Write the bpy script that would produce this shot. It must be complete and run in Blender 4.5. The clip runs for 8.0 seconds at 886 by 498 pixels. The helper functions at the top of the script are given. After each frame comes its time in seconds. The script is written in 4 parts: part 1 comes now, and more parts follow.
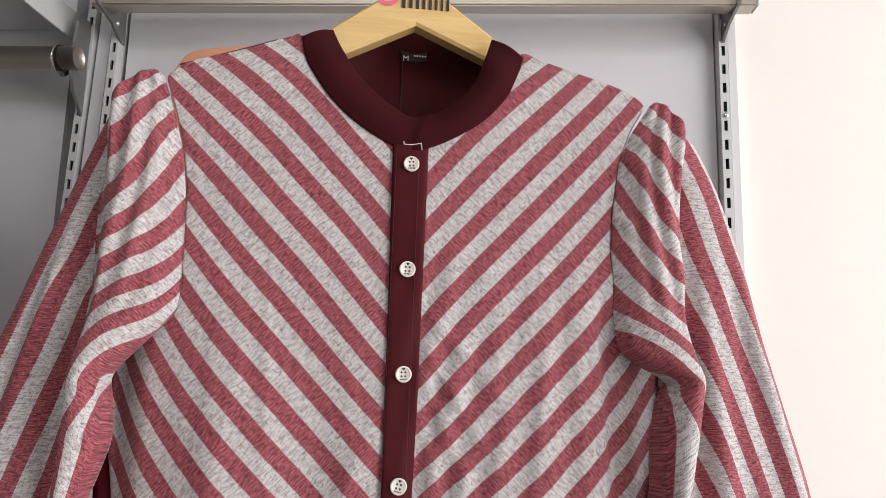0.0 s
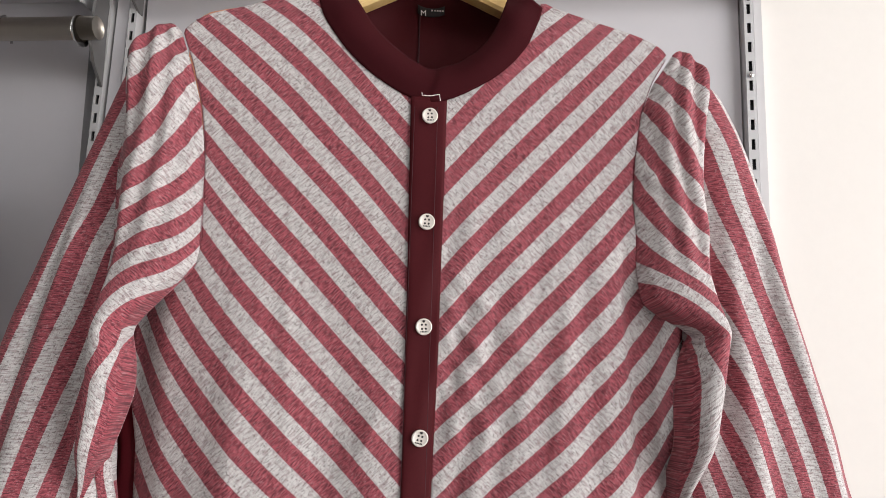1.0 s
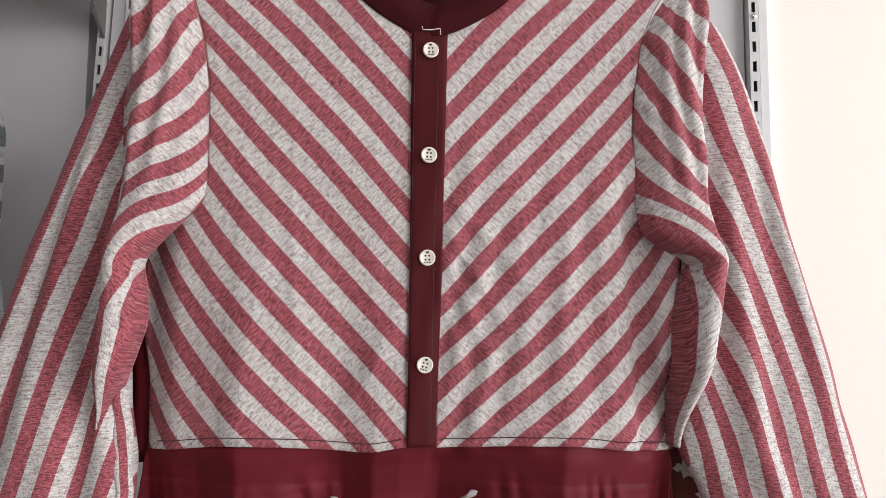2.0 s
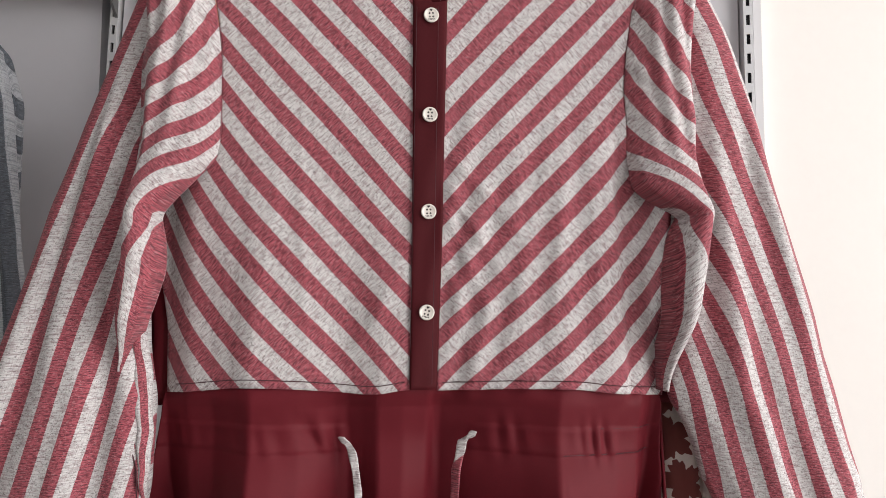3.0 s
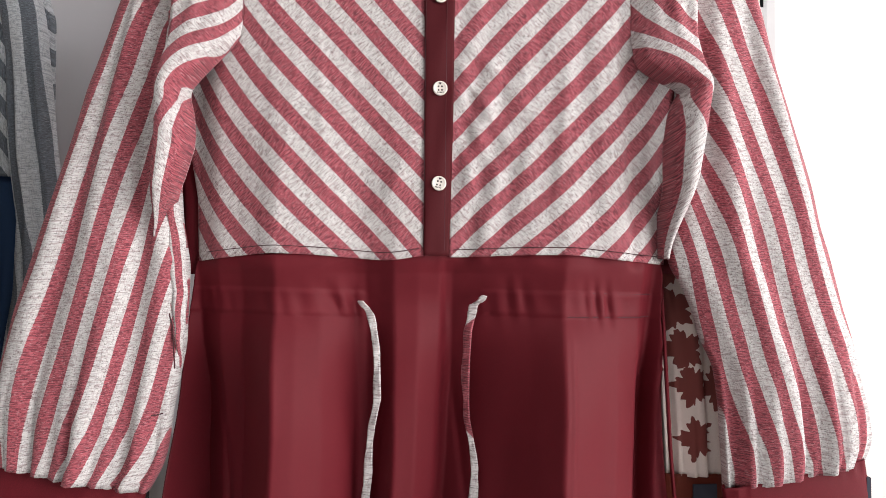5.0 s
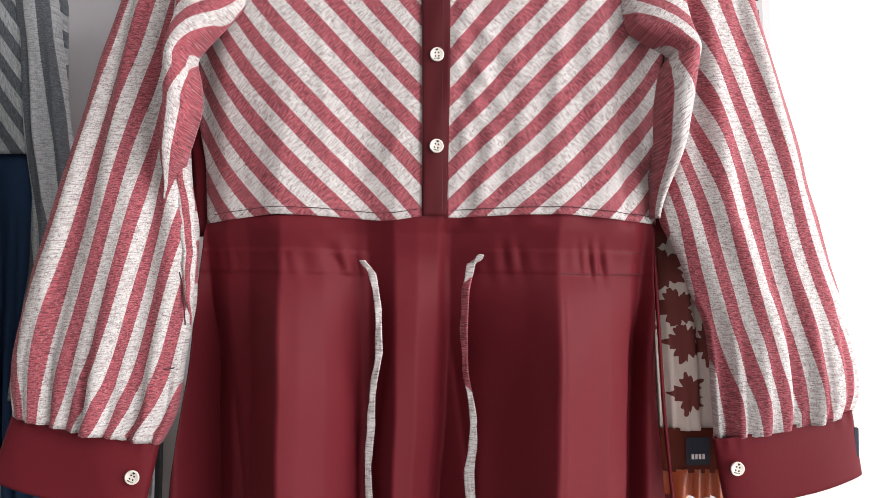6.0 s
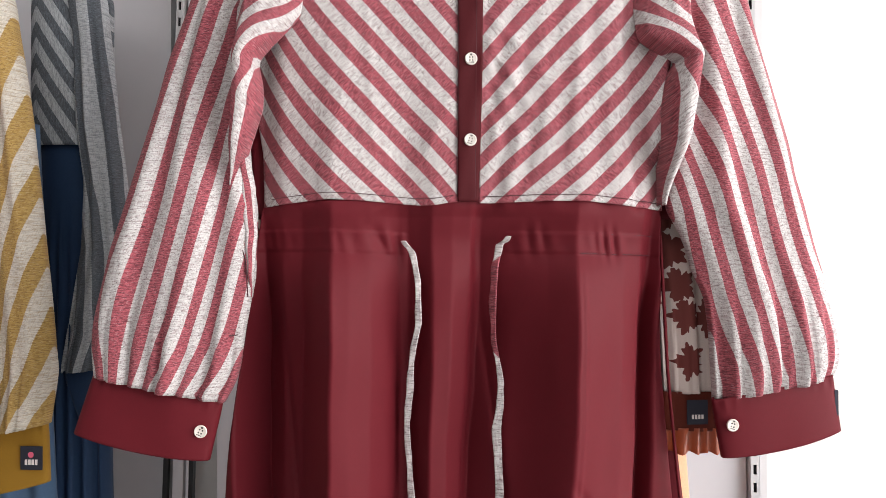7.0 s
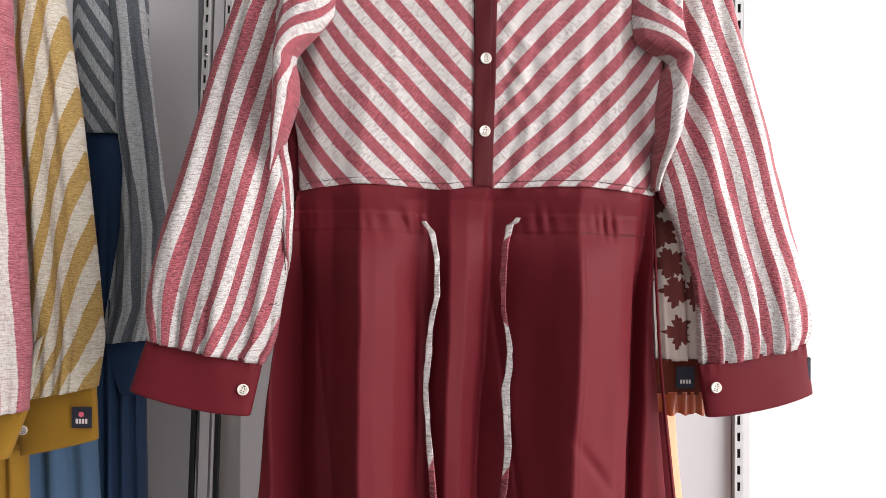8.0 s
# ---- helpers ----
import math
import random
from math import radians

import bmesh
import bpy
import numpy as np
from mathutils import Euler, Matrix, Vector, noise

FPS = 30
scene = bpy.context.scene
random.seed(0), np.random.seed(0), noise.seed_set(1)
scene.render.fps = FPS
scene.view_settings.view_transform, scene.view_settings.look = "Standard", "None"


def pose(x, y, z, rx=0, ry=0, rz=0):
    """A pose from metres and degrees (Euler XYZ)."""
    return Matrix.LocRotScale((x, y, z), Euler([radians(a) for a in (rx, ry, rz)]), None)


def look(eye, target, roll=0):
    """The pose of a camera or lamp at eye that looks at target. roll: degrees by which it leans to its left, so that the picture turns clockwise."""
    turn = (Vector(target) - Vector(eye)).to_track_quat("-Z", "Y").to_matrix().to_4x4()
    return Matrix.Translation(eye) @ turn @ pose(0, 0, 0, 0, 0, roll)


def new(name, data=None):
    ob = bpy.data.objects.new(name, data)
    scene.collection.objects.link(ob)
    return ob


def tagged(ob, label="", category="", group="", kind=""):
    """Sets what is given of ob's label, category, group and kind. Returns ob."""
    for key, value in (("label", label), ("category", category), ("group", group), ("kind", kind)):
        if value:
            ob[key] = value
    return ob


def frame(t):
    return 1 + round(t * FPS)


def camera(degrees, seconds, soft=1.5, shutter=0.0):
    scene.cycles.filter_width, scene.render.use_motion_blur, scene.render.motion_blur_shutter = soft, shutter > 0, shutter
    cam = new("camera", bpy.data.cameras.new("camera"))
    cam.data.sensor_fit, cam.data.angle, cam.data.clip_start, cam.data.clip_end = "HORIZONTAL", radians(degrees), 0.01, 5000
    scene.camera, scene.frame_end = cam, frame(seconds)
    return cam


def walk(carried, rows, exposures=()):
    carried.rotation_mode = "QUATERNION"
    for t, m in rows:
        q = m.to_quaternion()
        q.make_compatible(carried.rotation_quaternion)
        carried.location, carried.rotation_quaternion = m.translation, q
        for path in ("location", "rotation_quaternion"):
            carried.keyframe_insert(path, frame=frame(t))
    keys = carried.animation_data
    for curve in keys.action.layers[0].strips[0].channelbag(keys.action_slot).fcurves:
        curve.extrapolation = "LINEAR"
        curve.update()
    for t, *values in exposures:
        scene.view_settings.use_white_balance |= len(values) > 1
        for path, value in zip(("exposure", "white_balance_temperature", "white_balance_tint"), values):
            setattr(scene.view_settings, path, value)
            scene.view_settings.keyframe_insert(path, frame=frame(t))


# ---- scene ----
cam = camera(62.7, 8.0, 0.6)
PATH = [
    (0, (0.054, -0.64, 1.501), (-0.04, 1.334, 1.809), 1.4),
    (0.5, (0.053, -0.634, 1.49), (-0.069, 1.34, 1.789), 1.1),
    (1, (0.055, -0.631, 1.477), (-0.096, 1.345, 1.744), 1.1),
    (1.5, (0.057, -0.632, 1.464), (-0.101, 1.35, 1.675), 0.7),
    (3, (0.065, -0.667, 1.417), (-0.117, 1.319, 1.571), 0.3),
    (3.5, (0.072, -0.68, 1.396), (-0.128, 1.305, 1.542), 0.4),
    (4, (0.073, -0.686, 1.376), (-0.146, 1.299, 1.481), 0.4),
    (4.5, (0.07, -0.69, 1.355), (-0.154, 1.296, 1.433), 0.2),
    (5, (0.078, -0.697, 1.34), (-0.168, 1.287, 1.393), 0.0),
    (6.3, (0.092, -0.735, 1.299), (-0.184, 1.245, 1.344), -0.5),
    (6.5, (0.083, -0.751, 1.295), (-0.178, 1.231, 1.342), -0.4),
    (7, (0.059, -0.806, 1.292), (-0.183, 1.179, 1.325), -0.2),
    (7.5, (0.044, -0.856, 1.291), (-0.195, 1.13, 1.31), 0.0),
    (8, (0.046, -0.893, 1.277), (-0.183, 1.094, 1.288), 0.2),
]
EXPOSURES = [(0.0, -0.05), (1.0, -0.06), (1.5, -0.03), (3.5, -0.02), (4.5, 0.22), (6.5, 0.42), (8.0, 0.46)]
walk(cam, [(t, look(eye, target, roll)) for t, eye, target, roll in PATH], EXPOSURES)

# ---- world and lamps ----
world = bpy.data.worlds.new("world")
scene.world = world
world.use_nodes = True
wn = world.node_tree.nodes
sky = wn.new("ShaderNodeTexSky")
sky.sky_type, sky.sun_disc = "NISHITA", False
sky.sun_elevation, sky.sun_rotation = radians(40), radians(100)
world.node_tree.links.new(sky.outputs[0], wn["Background"].inputs[0])
wn["Background"].inputs[1].default_value = 0.1


def area(name, eye, target, w, h, watts, colour):
    data = bpy.data.lights.new(name, "AREA")
    data.shape, data.size, data.size_y, data.energy, data.color = "RECTANGLE", w, h, watts, colour
    ob = new(name, data)
    ob.matrix_world = look(eye, target)
    return ob


# unseen lamps added: key light on the right, fill above and behind the camera
area("added_key_light", (1.94, -1.05, 1.6), (0.0, -0.75, 1.45), 2.2, 2.0, 73, (1.0, 0.972, 0.965))
# added frontal fill; no ceiling fitting is modelled here
area("added_fill_light", (-0.25, -1.25, 2.66), (-0.6, -0.1, 1.2), 1.2, 0.6, 9, (1.0, 0.98, 0.97))


# ---- materials ----
def nodes_of(name):
    m = bpy.data.materials.new(name)
    m.use_nodes = True
    nt = m.node_tree
    return m, nt, nt.nodes, nt.links, nt.nodes["Principled BSDF"]


def noise_node(nt, vec, scale, detail=3.0, rough=0.6):
    n = nt.nodes.new("ShaderNodeTexNoise")
    n.inputs["Scale"].default_value, n.inputs["Detail"].default_value, n.inputs["Roughness"].default_value = scale, detail, rough
    nt.links.new(vec, n.inputs["Vector"])
    return n.outputs["Fac"]


def maths(nt, op, a, b=None, clamp=False):
    n = nt.nodes.new("ShaderNodeMath")
    n.operation, n.use_clamp = op, clamp
    for i, v in enumerate((a, b)):
        if v is None:
            continue
        if isinstance(v, (int, float)):
            n.inputs[i].default_value = v
        else:
            nt.links.new(v, n.inputs[i])
    return n.outputs[0]


def mapping(nt, vec, scale):
    n = nt.nodes.new("ShaderNodeMapping")
    n.inputs["Scale"].default_value = scale
    nt.links.new(vec, n.inputs["Vector"])
    return n.outputs[0]


def mix(nt, fac, a, b, blend="MIX"):
    n = nt.nodes.new("ShaderNodeMix")
    n.data_type, n.blend_type = "RGBA", blend
    for sock, v in ((n.inputs[0], fac), (n.inputs[6], a), (n.inputs[7], b)):
        if isinstance(v, (int, float)):
            sock.default_value = v
        elif isinstance(v, tuple):
            sock.default_value = (*v, 1)
        else:
            nt.links.new(v, sock)
    return n.outputs[2]


def ramp(nt, fac, lo, hi):
    n = nt.nodes.new("ShaderNodeMapRange")
    n.interpolation_type = "SMOOTHSTEP"
    n.inputs["From Min"].default_value, n.inputs["From Max"].default_value = lo, hi
    nt.links.new(fac, n.inputs["Value"])
    return n.outputs[0]


def bump(nt, height, strength, dist, bsdf):
    n = nt.nodes.new("ShaderNodeBump")
    n.inputs["Strength"].default_value, n.inputs["Distance"].default_value = strength, dist
    nt.links.new(height, n.inputs["Height"])
    nt.links.new(n.outputs[0], bsdf.inputs["Normal"])


PERIOD = 0.0253


def striped_cloth(name, dark, dark_fleck, light, light_fleck, period=PERIOD):
    """Yarn-dyed slub cloth. UV: metres across the stripes, metres along them. The weft yarns run across the stripes."""
    m, nt, nodes, links, b = nodes_of(name)
    uv = nodes.new("ShaderNodeUVMap").outputs[0]
    sep = nodes.new("ShaderNodeSeparateXYZ")
    links.new(uv, sep.inputs[0])
    weft = noise_node(nt, mapping(nt, uv, (170, 1000, 1)), 1.0, 2.0, 0.6)
    slub = noise_node(nt, mapping(nt, uv, (330, 850, 1)), 1.0, 2.0, 0.65)
    nep = noise_node(nt, mapping(nt, uv, (430, 700, 1.0)), 1.0, 1.0, 0.5)
    fine = noise_node(nt, mapping(nt, uv, (120, 420, 1)), 1.0, 2.0, 0.6)
    warp = noise_node(nt, mapping(nt, uv, (1300, 120, 1)), 1.0, 2.0, 0.6)
    soft = noise_node(nt, uv, 45, 3.0)
    fray = maths(nt, "MULTIPLY", maths(nt, "SUBTRACT", weft, 0.5), 0.0018)
    wave = maths(nt, "FRACT", maths(nt, "DIVIDE", maths(nt, "ADD", sep.outputs[0], fray), period))
    tri = maths(nt, "ABSOLUTE", maths(nt, "SUBTRACT", wave, 0.5))
    stripe = ramp(nt, tri, 0.238, 0.262)
    d = mix(nt, ramp(nt, weft, 0.36, 0.60), dark_fleck, dark)
    d = mix(nt, maths(nt, "MULTIPLY", ramp(nt, slub, 0.54, 0.66), 0.75), d, tuple(min(1, 0.75 * c + 0.25 * k) for c, k in zip(dark, light)))
    d = mix(nt, maths(nt, "MULTIPLY", ramp(nt, nep, 0.58, 0.68), 0.62), d, tuple(0.6 * c for c in dark_fleck))
    lt = mix(nt, ramp(nt, weft, 0.34, 0.58), tuple(0.70 * c for c in light), light)
    lt = mix(nt, maths(nt, "MULTIPLY", ramp(nt, slub, 0.60, 0.69), 0.55), lt, light_fleck)
    lt = mix(nt, maths(nt, "MULTIPLY", ramp(nt, nep, 0.58, 0.68), 0.70), lt, light_fleck)
    col = mix(nt, stripe, d, lt)
    col = mix(nt, maths(nt, "MULTIPLY", ramp(nt, fine, 0.48, 0.64), 0.36), col, dark_fleck)
    col = mix(nt, maths(nt, "MULTIPLY", ramp(nt, warp, 0.50, 0.64), 0.30), col, dark_fleck)
    col = mix(nt, maths(nt, "MULTIPLY", soft, 0.16), col, (0.16, 0.12, 0.12))
    links.new(col, b.inputs["Base Color"])
    b.inputs["Roughness"].default_value = 0.85
    b.inputs["Specular IOR Level"].default_value = 0.2
    b.inputs["Sheen Weight"].default_value = 0.10
    bump(nt, maths(nt, "ADD", weft, maths(nt, "MULTIPLY", slub, 0.6)), 0.25, 0.0006, b)
    return m


def plain_cloth(name, colour, rough=0.62, sheen=0.25, spec=0.35):
    m, nt, nodes, links, b = nodes_of(name)
    obj = nodes.new("ShaderNodeTexCoord").outputs["Object"]
    weave = noise_node(nt, mapping(nt, obj, (2600, 2600, 900)), 1.0, 2.0)
    cloud = noise_node(nt, obj, 26, 4.0)
    col = mix(nt, ramp(nt, weave, 0.3, 0.75), tuple(0.82 * c for c in colour), tuple(1.12 * c for c in colour))
    col = mix(nt, maths(nt, "MULTIPLY", cloud, 0.3), col, tuple(0.7 * c for c in colour))
    links.new(col, b.inputs["Base Color"])
    b.inputs["Roughness"].default_value, b.inputs["Specular IOR Level"].default_value = rough, spec
    b.inputs["Sheen Weight"].default_value, b.inputs["Sheen Roughness"].default_value = sheen, 0.4
    bump(nt, maths(nt, "ADD", weave, maths(nt, "MULTIPLY", cloud, 3.0)), 0.12, 0.0006, b)
    return m


def paint(name, colour, rough=0.5, metal=0.0, grain=0.06, scale=14, relief=0.05):
    m, nt, nodes, links, b = nodes_of(name)
    obj = nodes.new("ShaderNodeTexCoord").outputs["Object"]
    n1 = noise_node(nt, obj, scale, 5.0)
    n2 = noise_node(nt, obj, scale * 22, 2.0)
    col = mix(nt, n1, tuple(c * (1 - grain) for c in colour), tuple(min(1, c * (1 + grain)) for c in colour))
    col = mix(nt, maths(nt, "MULTIPLY", n2, 0.12), col, tuple(0.75 * c for c in colour))
    links.new(col, b.inputs["Base Color"])
    b.inputs["Metallic"].default_value = metal
    links.new(maths(nt, "ADD", maths(nt, "MULTIPLY", n1, 0.14), rough - 0.07), b.inputs["Roughness"])
    bump(nt, n2, relief, 0.001, b)
    return m


def wood(name):
    m, nt, nodes, links, b = nodes_of(name)
    obj = nodes.new("ShaderNodeTexCoord").outputs["Object"]
    ring = noise_node(nt, mapping(nt, obj, (10, 60, 150)), 1.0, 4.0, 0.6)
    pore = noise_node(nt, mapping(nt, obj, (60, 700, 900)), 1.0, 2.0)
    col = mix(nt, ramp(nt, ring, 0.3, 0.7), (0.64, 0.41, 0.15), (0.72, 0.50, 0.21))
    col = mix(nt, maths(nt, "MULTIPLY", ramp(nt, pore, 0.55, 0.75), 0.35), col, (0.52, 0.31, 0.12))
    links.new(col, b.inputs["Base Color"])
    b.inputs["Roughness"].default_value = 0.42
    bump(nt, pore, 0.08, 0.0005, b)
    return m


def leaf_print(name):
    """Cream viscose printed with dark red leaves: lobed blots, from a warped cell pattern."""
    m, nt, nodes, links, b = nodes_of(name)
    uv = nodes.new("ShaderNodeUVMap").outputs[0]
    vor = nodes.new("ShaderNodeTexVoronoi")
    vor.voronoi_dimensions = "2D"
    vor.feature, vor.inputs["Scale"].default_value, vor.inputs["Randomness"].default_value = "F1", 23, 0.6
    links.new(uv, vor.inputs["Vector"])
    off = nodes.new("ShaderNodeVectorMath")
    off.operation = "SUBTRACT"
    links.new(uv, off.inputs[0])
    links.new(vor.outputs["Position"], off.inputs[1])
    sp = nodes.new("ShaderNodeSeparateXYZ")
    links.new(off.outputs[0], sp.inputs[0])
    ang = maths(nt, "ARCTAN2", sp.outputs[1], sp.outputs[0])
    lobes = maths(nt, "MULTIPLY", maths(nt, "COSINE", maths(nt, "MULTIPLY", ang, 5.0)), 0.075)
    teeth = maths(nt, "MULTIPLY", maths(nt, "COSINE", maths(nt, "MULTIPLY", ang, 15.0)), 0.045)
    rag = maths(nt, "MULTIPLY", noise_node(nt, uv, 180, 2.0), 0.12)
    edge = maths(nt, "ADD", maths(nt, "ADD", lobes, teeth), maths(nt, "ADD", rag, 0.33))
    leaf = ramp(nt, maths(nt, "SUBTRACT", edge, vor.outputs["Distance"]), -0.01, 0.01)
    base = mix(nt, noise_node(nt, uv, 900, 2.0), (0.60, 0.51, 0.47), (0.74, 0.64, 0.60))
    links.new(mix(nt, leaf, base, (0.16, 0.03, 0.025)), b.inputs["Base Color"])
    b.inputs["Roughness"].default_value = 0.75
    return m


ROSE = striped_cloth("rose_striped_cloth", (0.410, 0.088, 0.112), (0.130, 0.024, 0.036), (0.625, 0.608, 0.600), (0.15, 0.14, 0.14))
GREY = striped_cloth("grey_striped_cloth", (0.125, 0.150, 0.178), (0.07, 0.085, 0.10), (0.54, 0.575, 0.61), (0.30, 0.33, 0.36), 0.030)
MUSTARD_STRIPE = striped_cloth("mustard_striped_cloth", (0.50, 0.33, 0.10), (0.30, 0.18, 0.05), (0.72, 0.68, 0.60), (0.44, 0.41, 0.36))
PINK_STRIPE = striped_cloth("pink_striped_cloth", (0.50, 0.15, 0.19), (0.24, 0.06, 0.08), (0.68, 0.64, 0.61), (0.45, 0.42, 0.40), 0.021)
MAROON = plain_cloth("maroon_cloth", (0.120, 0.0104, 0.0168), 0.58, 0.0, 0.13)
# the skirt's maroon darkened twice, painting shade on collar, back neck and placket
MAROON_COLLAR_SHADE = plain_cloth("shaded_collar_maroon_cloth", (0.042, 0.0045, 0.007), 0.85, 0.0, 0.1)
MAROON_SHADED = plain_cloth("shaded_maroon_cloth", (0.062, 0.005, 0.008), 0.7, 0.0, 0.14)
NAVY = plain_cloth("navy_cloth", (0.022, 0.034, 0.062), 0.8, 0.1, 0.2)
DENIM = plain_cloth("denim_blue_cloth", (0.020, 0.046, 0.105), 0.8, 0.1, 0.2)
BLUE = plain_cloth("blue_cloth", (0.08, 0.15, 0.26), 0.75, 0.15, 0.2)
MUSTARD = plain_cloth("mustard_cloth", (0.33, 0.175, 0.02), 0.75, 0.15, 0.2)
PEACH = plain_cloth("peach_cloth", (0.82, 0.385, 0.235), 0.75, 0.1, 0.2)
RUST = plain_cloth("rust_cloth", (0.105, 0.015, 0.007), 0.6, 0.0, 0.2)
RUST_SATIN = plain_cloth("rust_satin", (0.34, 0.060, 0.016), 0.32, 0.0, 0.5)
LEAFY = leaf_print("leaf_print_cloth")
PANEL = paint("grey_panel_paint", (0.60, 0.59, 0.62), 0.5, 0.0, 0.03, 3, 0.04)
SHOP = paint("grey_beige_shop_paint", (0.46, 0.45, 0.44), 0.7, 0.0, 0.03, 4, 0.08)
WALL = paint("white_wall_paint", (0.84, 0.805, 0.765), 0.7, 0.0, 0.02, 4, 0.08)
STEEL = paint("grey_powder_coated_steel", (0.55, 0.55, 0.56), 0.42, 0.1, 0.06, 30, 0.04)
DARK_STEEL = paint("dark_grey_steel", (0.12, 0.12, 0.125), 0.35, 0.6, 0.08, 40, 0.04)
MID_STEEL = paint("grey_plate_steel", (0.20, 0.195, 0.195), 0.35, 0.5, 0.08, 40, 0.04)
SLOT_SHADE = paint("painted_slot_shade", (0.015, 0.015, 0.017), 0.8)
CHROME = paint("brushed_chrome", (0.50, 0.455, 0.40), 0.40, 1.0, 0.05, 40, 0.03)
BRIGHT = paint("polished_chrome", (0.75, 0.74, 0.73), 0.12, 1.0, 0.04, 40, 0.02)
TRIM = paint("pale_grey_trim_paint", (0.62, 0.61, 0.62), 0.5, 0.0, 0.03, 6, 0.04)
FLOOR = paint("pale_floor_tile", (0.52, 0.51, 0.50), 0.35, 0.0, 0.06, 2, 0.03)
PINE = wood("varnished_pine")
BUTTON = paint("cream_button_resin", (0.76, 0.71, 0.65), 0.3, 0.0, 0.03, 300, 0.02)
INK = paint("black_ink", (0.02, 0.015, 0.015), 0.6)
PINK_INK = paint("pink_ink", (0.75, 0.13, 0.22), 0.5)
THREAD = paint("dark_maroon_thread", (0.05, 0.01, 0.015), 0.8)
SEAM = paint("dark_rose_thread", (0.20, 0.06, 0.075), 0.8)
WHITE_THREAD = paint("pale_thread", (0.80, 0.74, 0.72), 0.8)
LABEL_NAVY = paint("navy_label_cloth", (0.018, 0.02, 0.035), 0.8)


# ---- builders ----
def thing(name, label, category, at=None, group="", kind=""):
    ob = new(name)
    ob.empty_display_size = 0.1
    if at is not None:
        ob.matrix_world = at
    return tagged(ob, label, category, group, kind)


def finish(name, me, material, parent, label="", thick=0.0, smooth=True):
    me.materials.append(material)
    if smooth:
        me.polygons.foreach_set("use_smooth", [True] * len(me.polygons))
    ob = new(name, me)
    ob.parent = parent
    if thick:
        mod = ob.modifiers.new("cloth", "SOLIDIFY")
        mod.thickness, mod.offset = thick, -1.0
    return tagged(ob, label) if label else ob


def part(name, bm, material, parent, label="", smooth=False):
    me = bpy.data.meshes.new(name)
    bm.normal_update()
    bm.to_mesh(me)
    bm.free()
    return finish(name, me, material, parent, label, 0.0, smooth)


def sheet(name, P, UV, material, parent, label="", thick=0.0008, closed=False):
    """A cloth surface from a grid of points (rows, columns, 3) and its cloth coordinates."""
    n, m = P.shape[:2]
    idx = np.arange(n * m).reshape(n, m)
    if closed:
        nxt = np.roll(idx, -1, axis=1)
        a, b, c, d = idx[:-1], nxt[:-1], nxt[1:], idx[1:]
    else:
        a, b, c, d = idx[:-1, :-1], idx[:-1, 1:], idx[1:, 1:], idx[1:, :-1]
    faces = np.stack([a, b, c, d], -1).reshape(-1, 4)
    me = bpy.data.meshes.new(name)
    me.from_pydata(P.reshape(-1, 3).tolist(), [], faces.tolist())
    if UV is not None:
        layer = me.uv_layers.new(name="UVMap")
        layer.data.foreach_set("uv", UV.reshape(-1, 2)[faces.reshape(-1)].astype(np.float32).reshape(-1))
    return finish(name, me, material, parent, label, thick)


def box_bm(bm, lo, hi, bevel=0.0):
    r = bmesh.ops.create_cube(bm, size=1.0)
    s = [b - a for a, b in zip(lo, hi)]
    c = [(a + b) / 2 for a, b in zip(lo, hi)]
    bmesh.ops.transform(bm, matrix=Matrix.Translation(c) @ Matrix.Diagonal((*s, 1)), verts=r["verts"])
    if bevel:
        bmesh.ops.bevel(bm, geom=[e for e in bm.edges if e.verts[0] in r["verts"]], offset=bevel, segments=2, affect="EDGES")


def block(name, lo, hi, material, parent=None, label="", bevel=0.0, kind="", category=""):
    bm = bmesh.new()
    box_bm(bm, lo, hi, bevel)
    ob = part(name, bm, material, parent, label)
    return tagged(ob, label, category, "", kind)


def cord(name, pts, radius, material, parent, label="", seg=6, squash=1.0):
    """A round bar or thread along points."""
    pts = [Vector(p) for p in pts]
    V, Fc = [], []
    for i, p in enumerate(pts):
        t = (pts[min(i + 1, len(pts) - 1)] - pts[max(i - 1, 0)]).normalized()
        a = t.cross(Vector((0.0, 0.0, 1.0)) if abs(t.z) < 0.9 else Vector((1.0, 0.0, 0.0))).normalized()
        b = t.cross(a)
        for k in range(seg):
            g = 2 * math.pi * k / seg
            V.append(p + radius * (a * math.cos(g) * squash + b * math.sin(g)))
    for i in range(len(pts) - 1):
        for k in range(seg):
            k2 = (k + 1) % seg
            Fc.append((i * seg + k, i * seg + k2, (i + 1) * seg + k2, (i + 1) * seg + k))
    Fc.append(tuple(range(seg)))
    Fc.append(tuple(reversed(range((len(pts) - 1) * seg, len(pts) * seg))))
    me = bpy.data.meshes.new(name)
    me.from_pydata([tuple(v) for v in V], [], Fc)
    return finish(name, me, material, parent, label)


def prof(z, pairs, soft=0.006):
    """A smooth profile through (position, value) pairs."""
    pairs = sorted(pairs)
    xs, ys = [p[0] for p in pairs], [p[1] for p in pairs]
    z = np.asarray(z, float)
    return sum(np.interp(z + d * soft, xs, ys) for d in (-1, -0.5, 0, 0.5, 1)) / 5


def step(x, lo, hi):
    t = np.clip((np.asarray(x, float) - lo) / (hi - lo), 0, 1)
    return t * t * (3 - 2 * t)


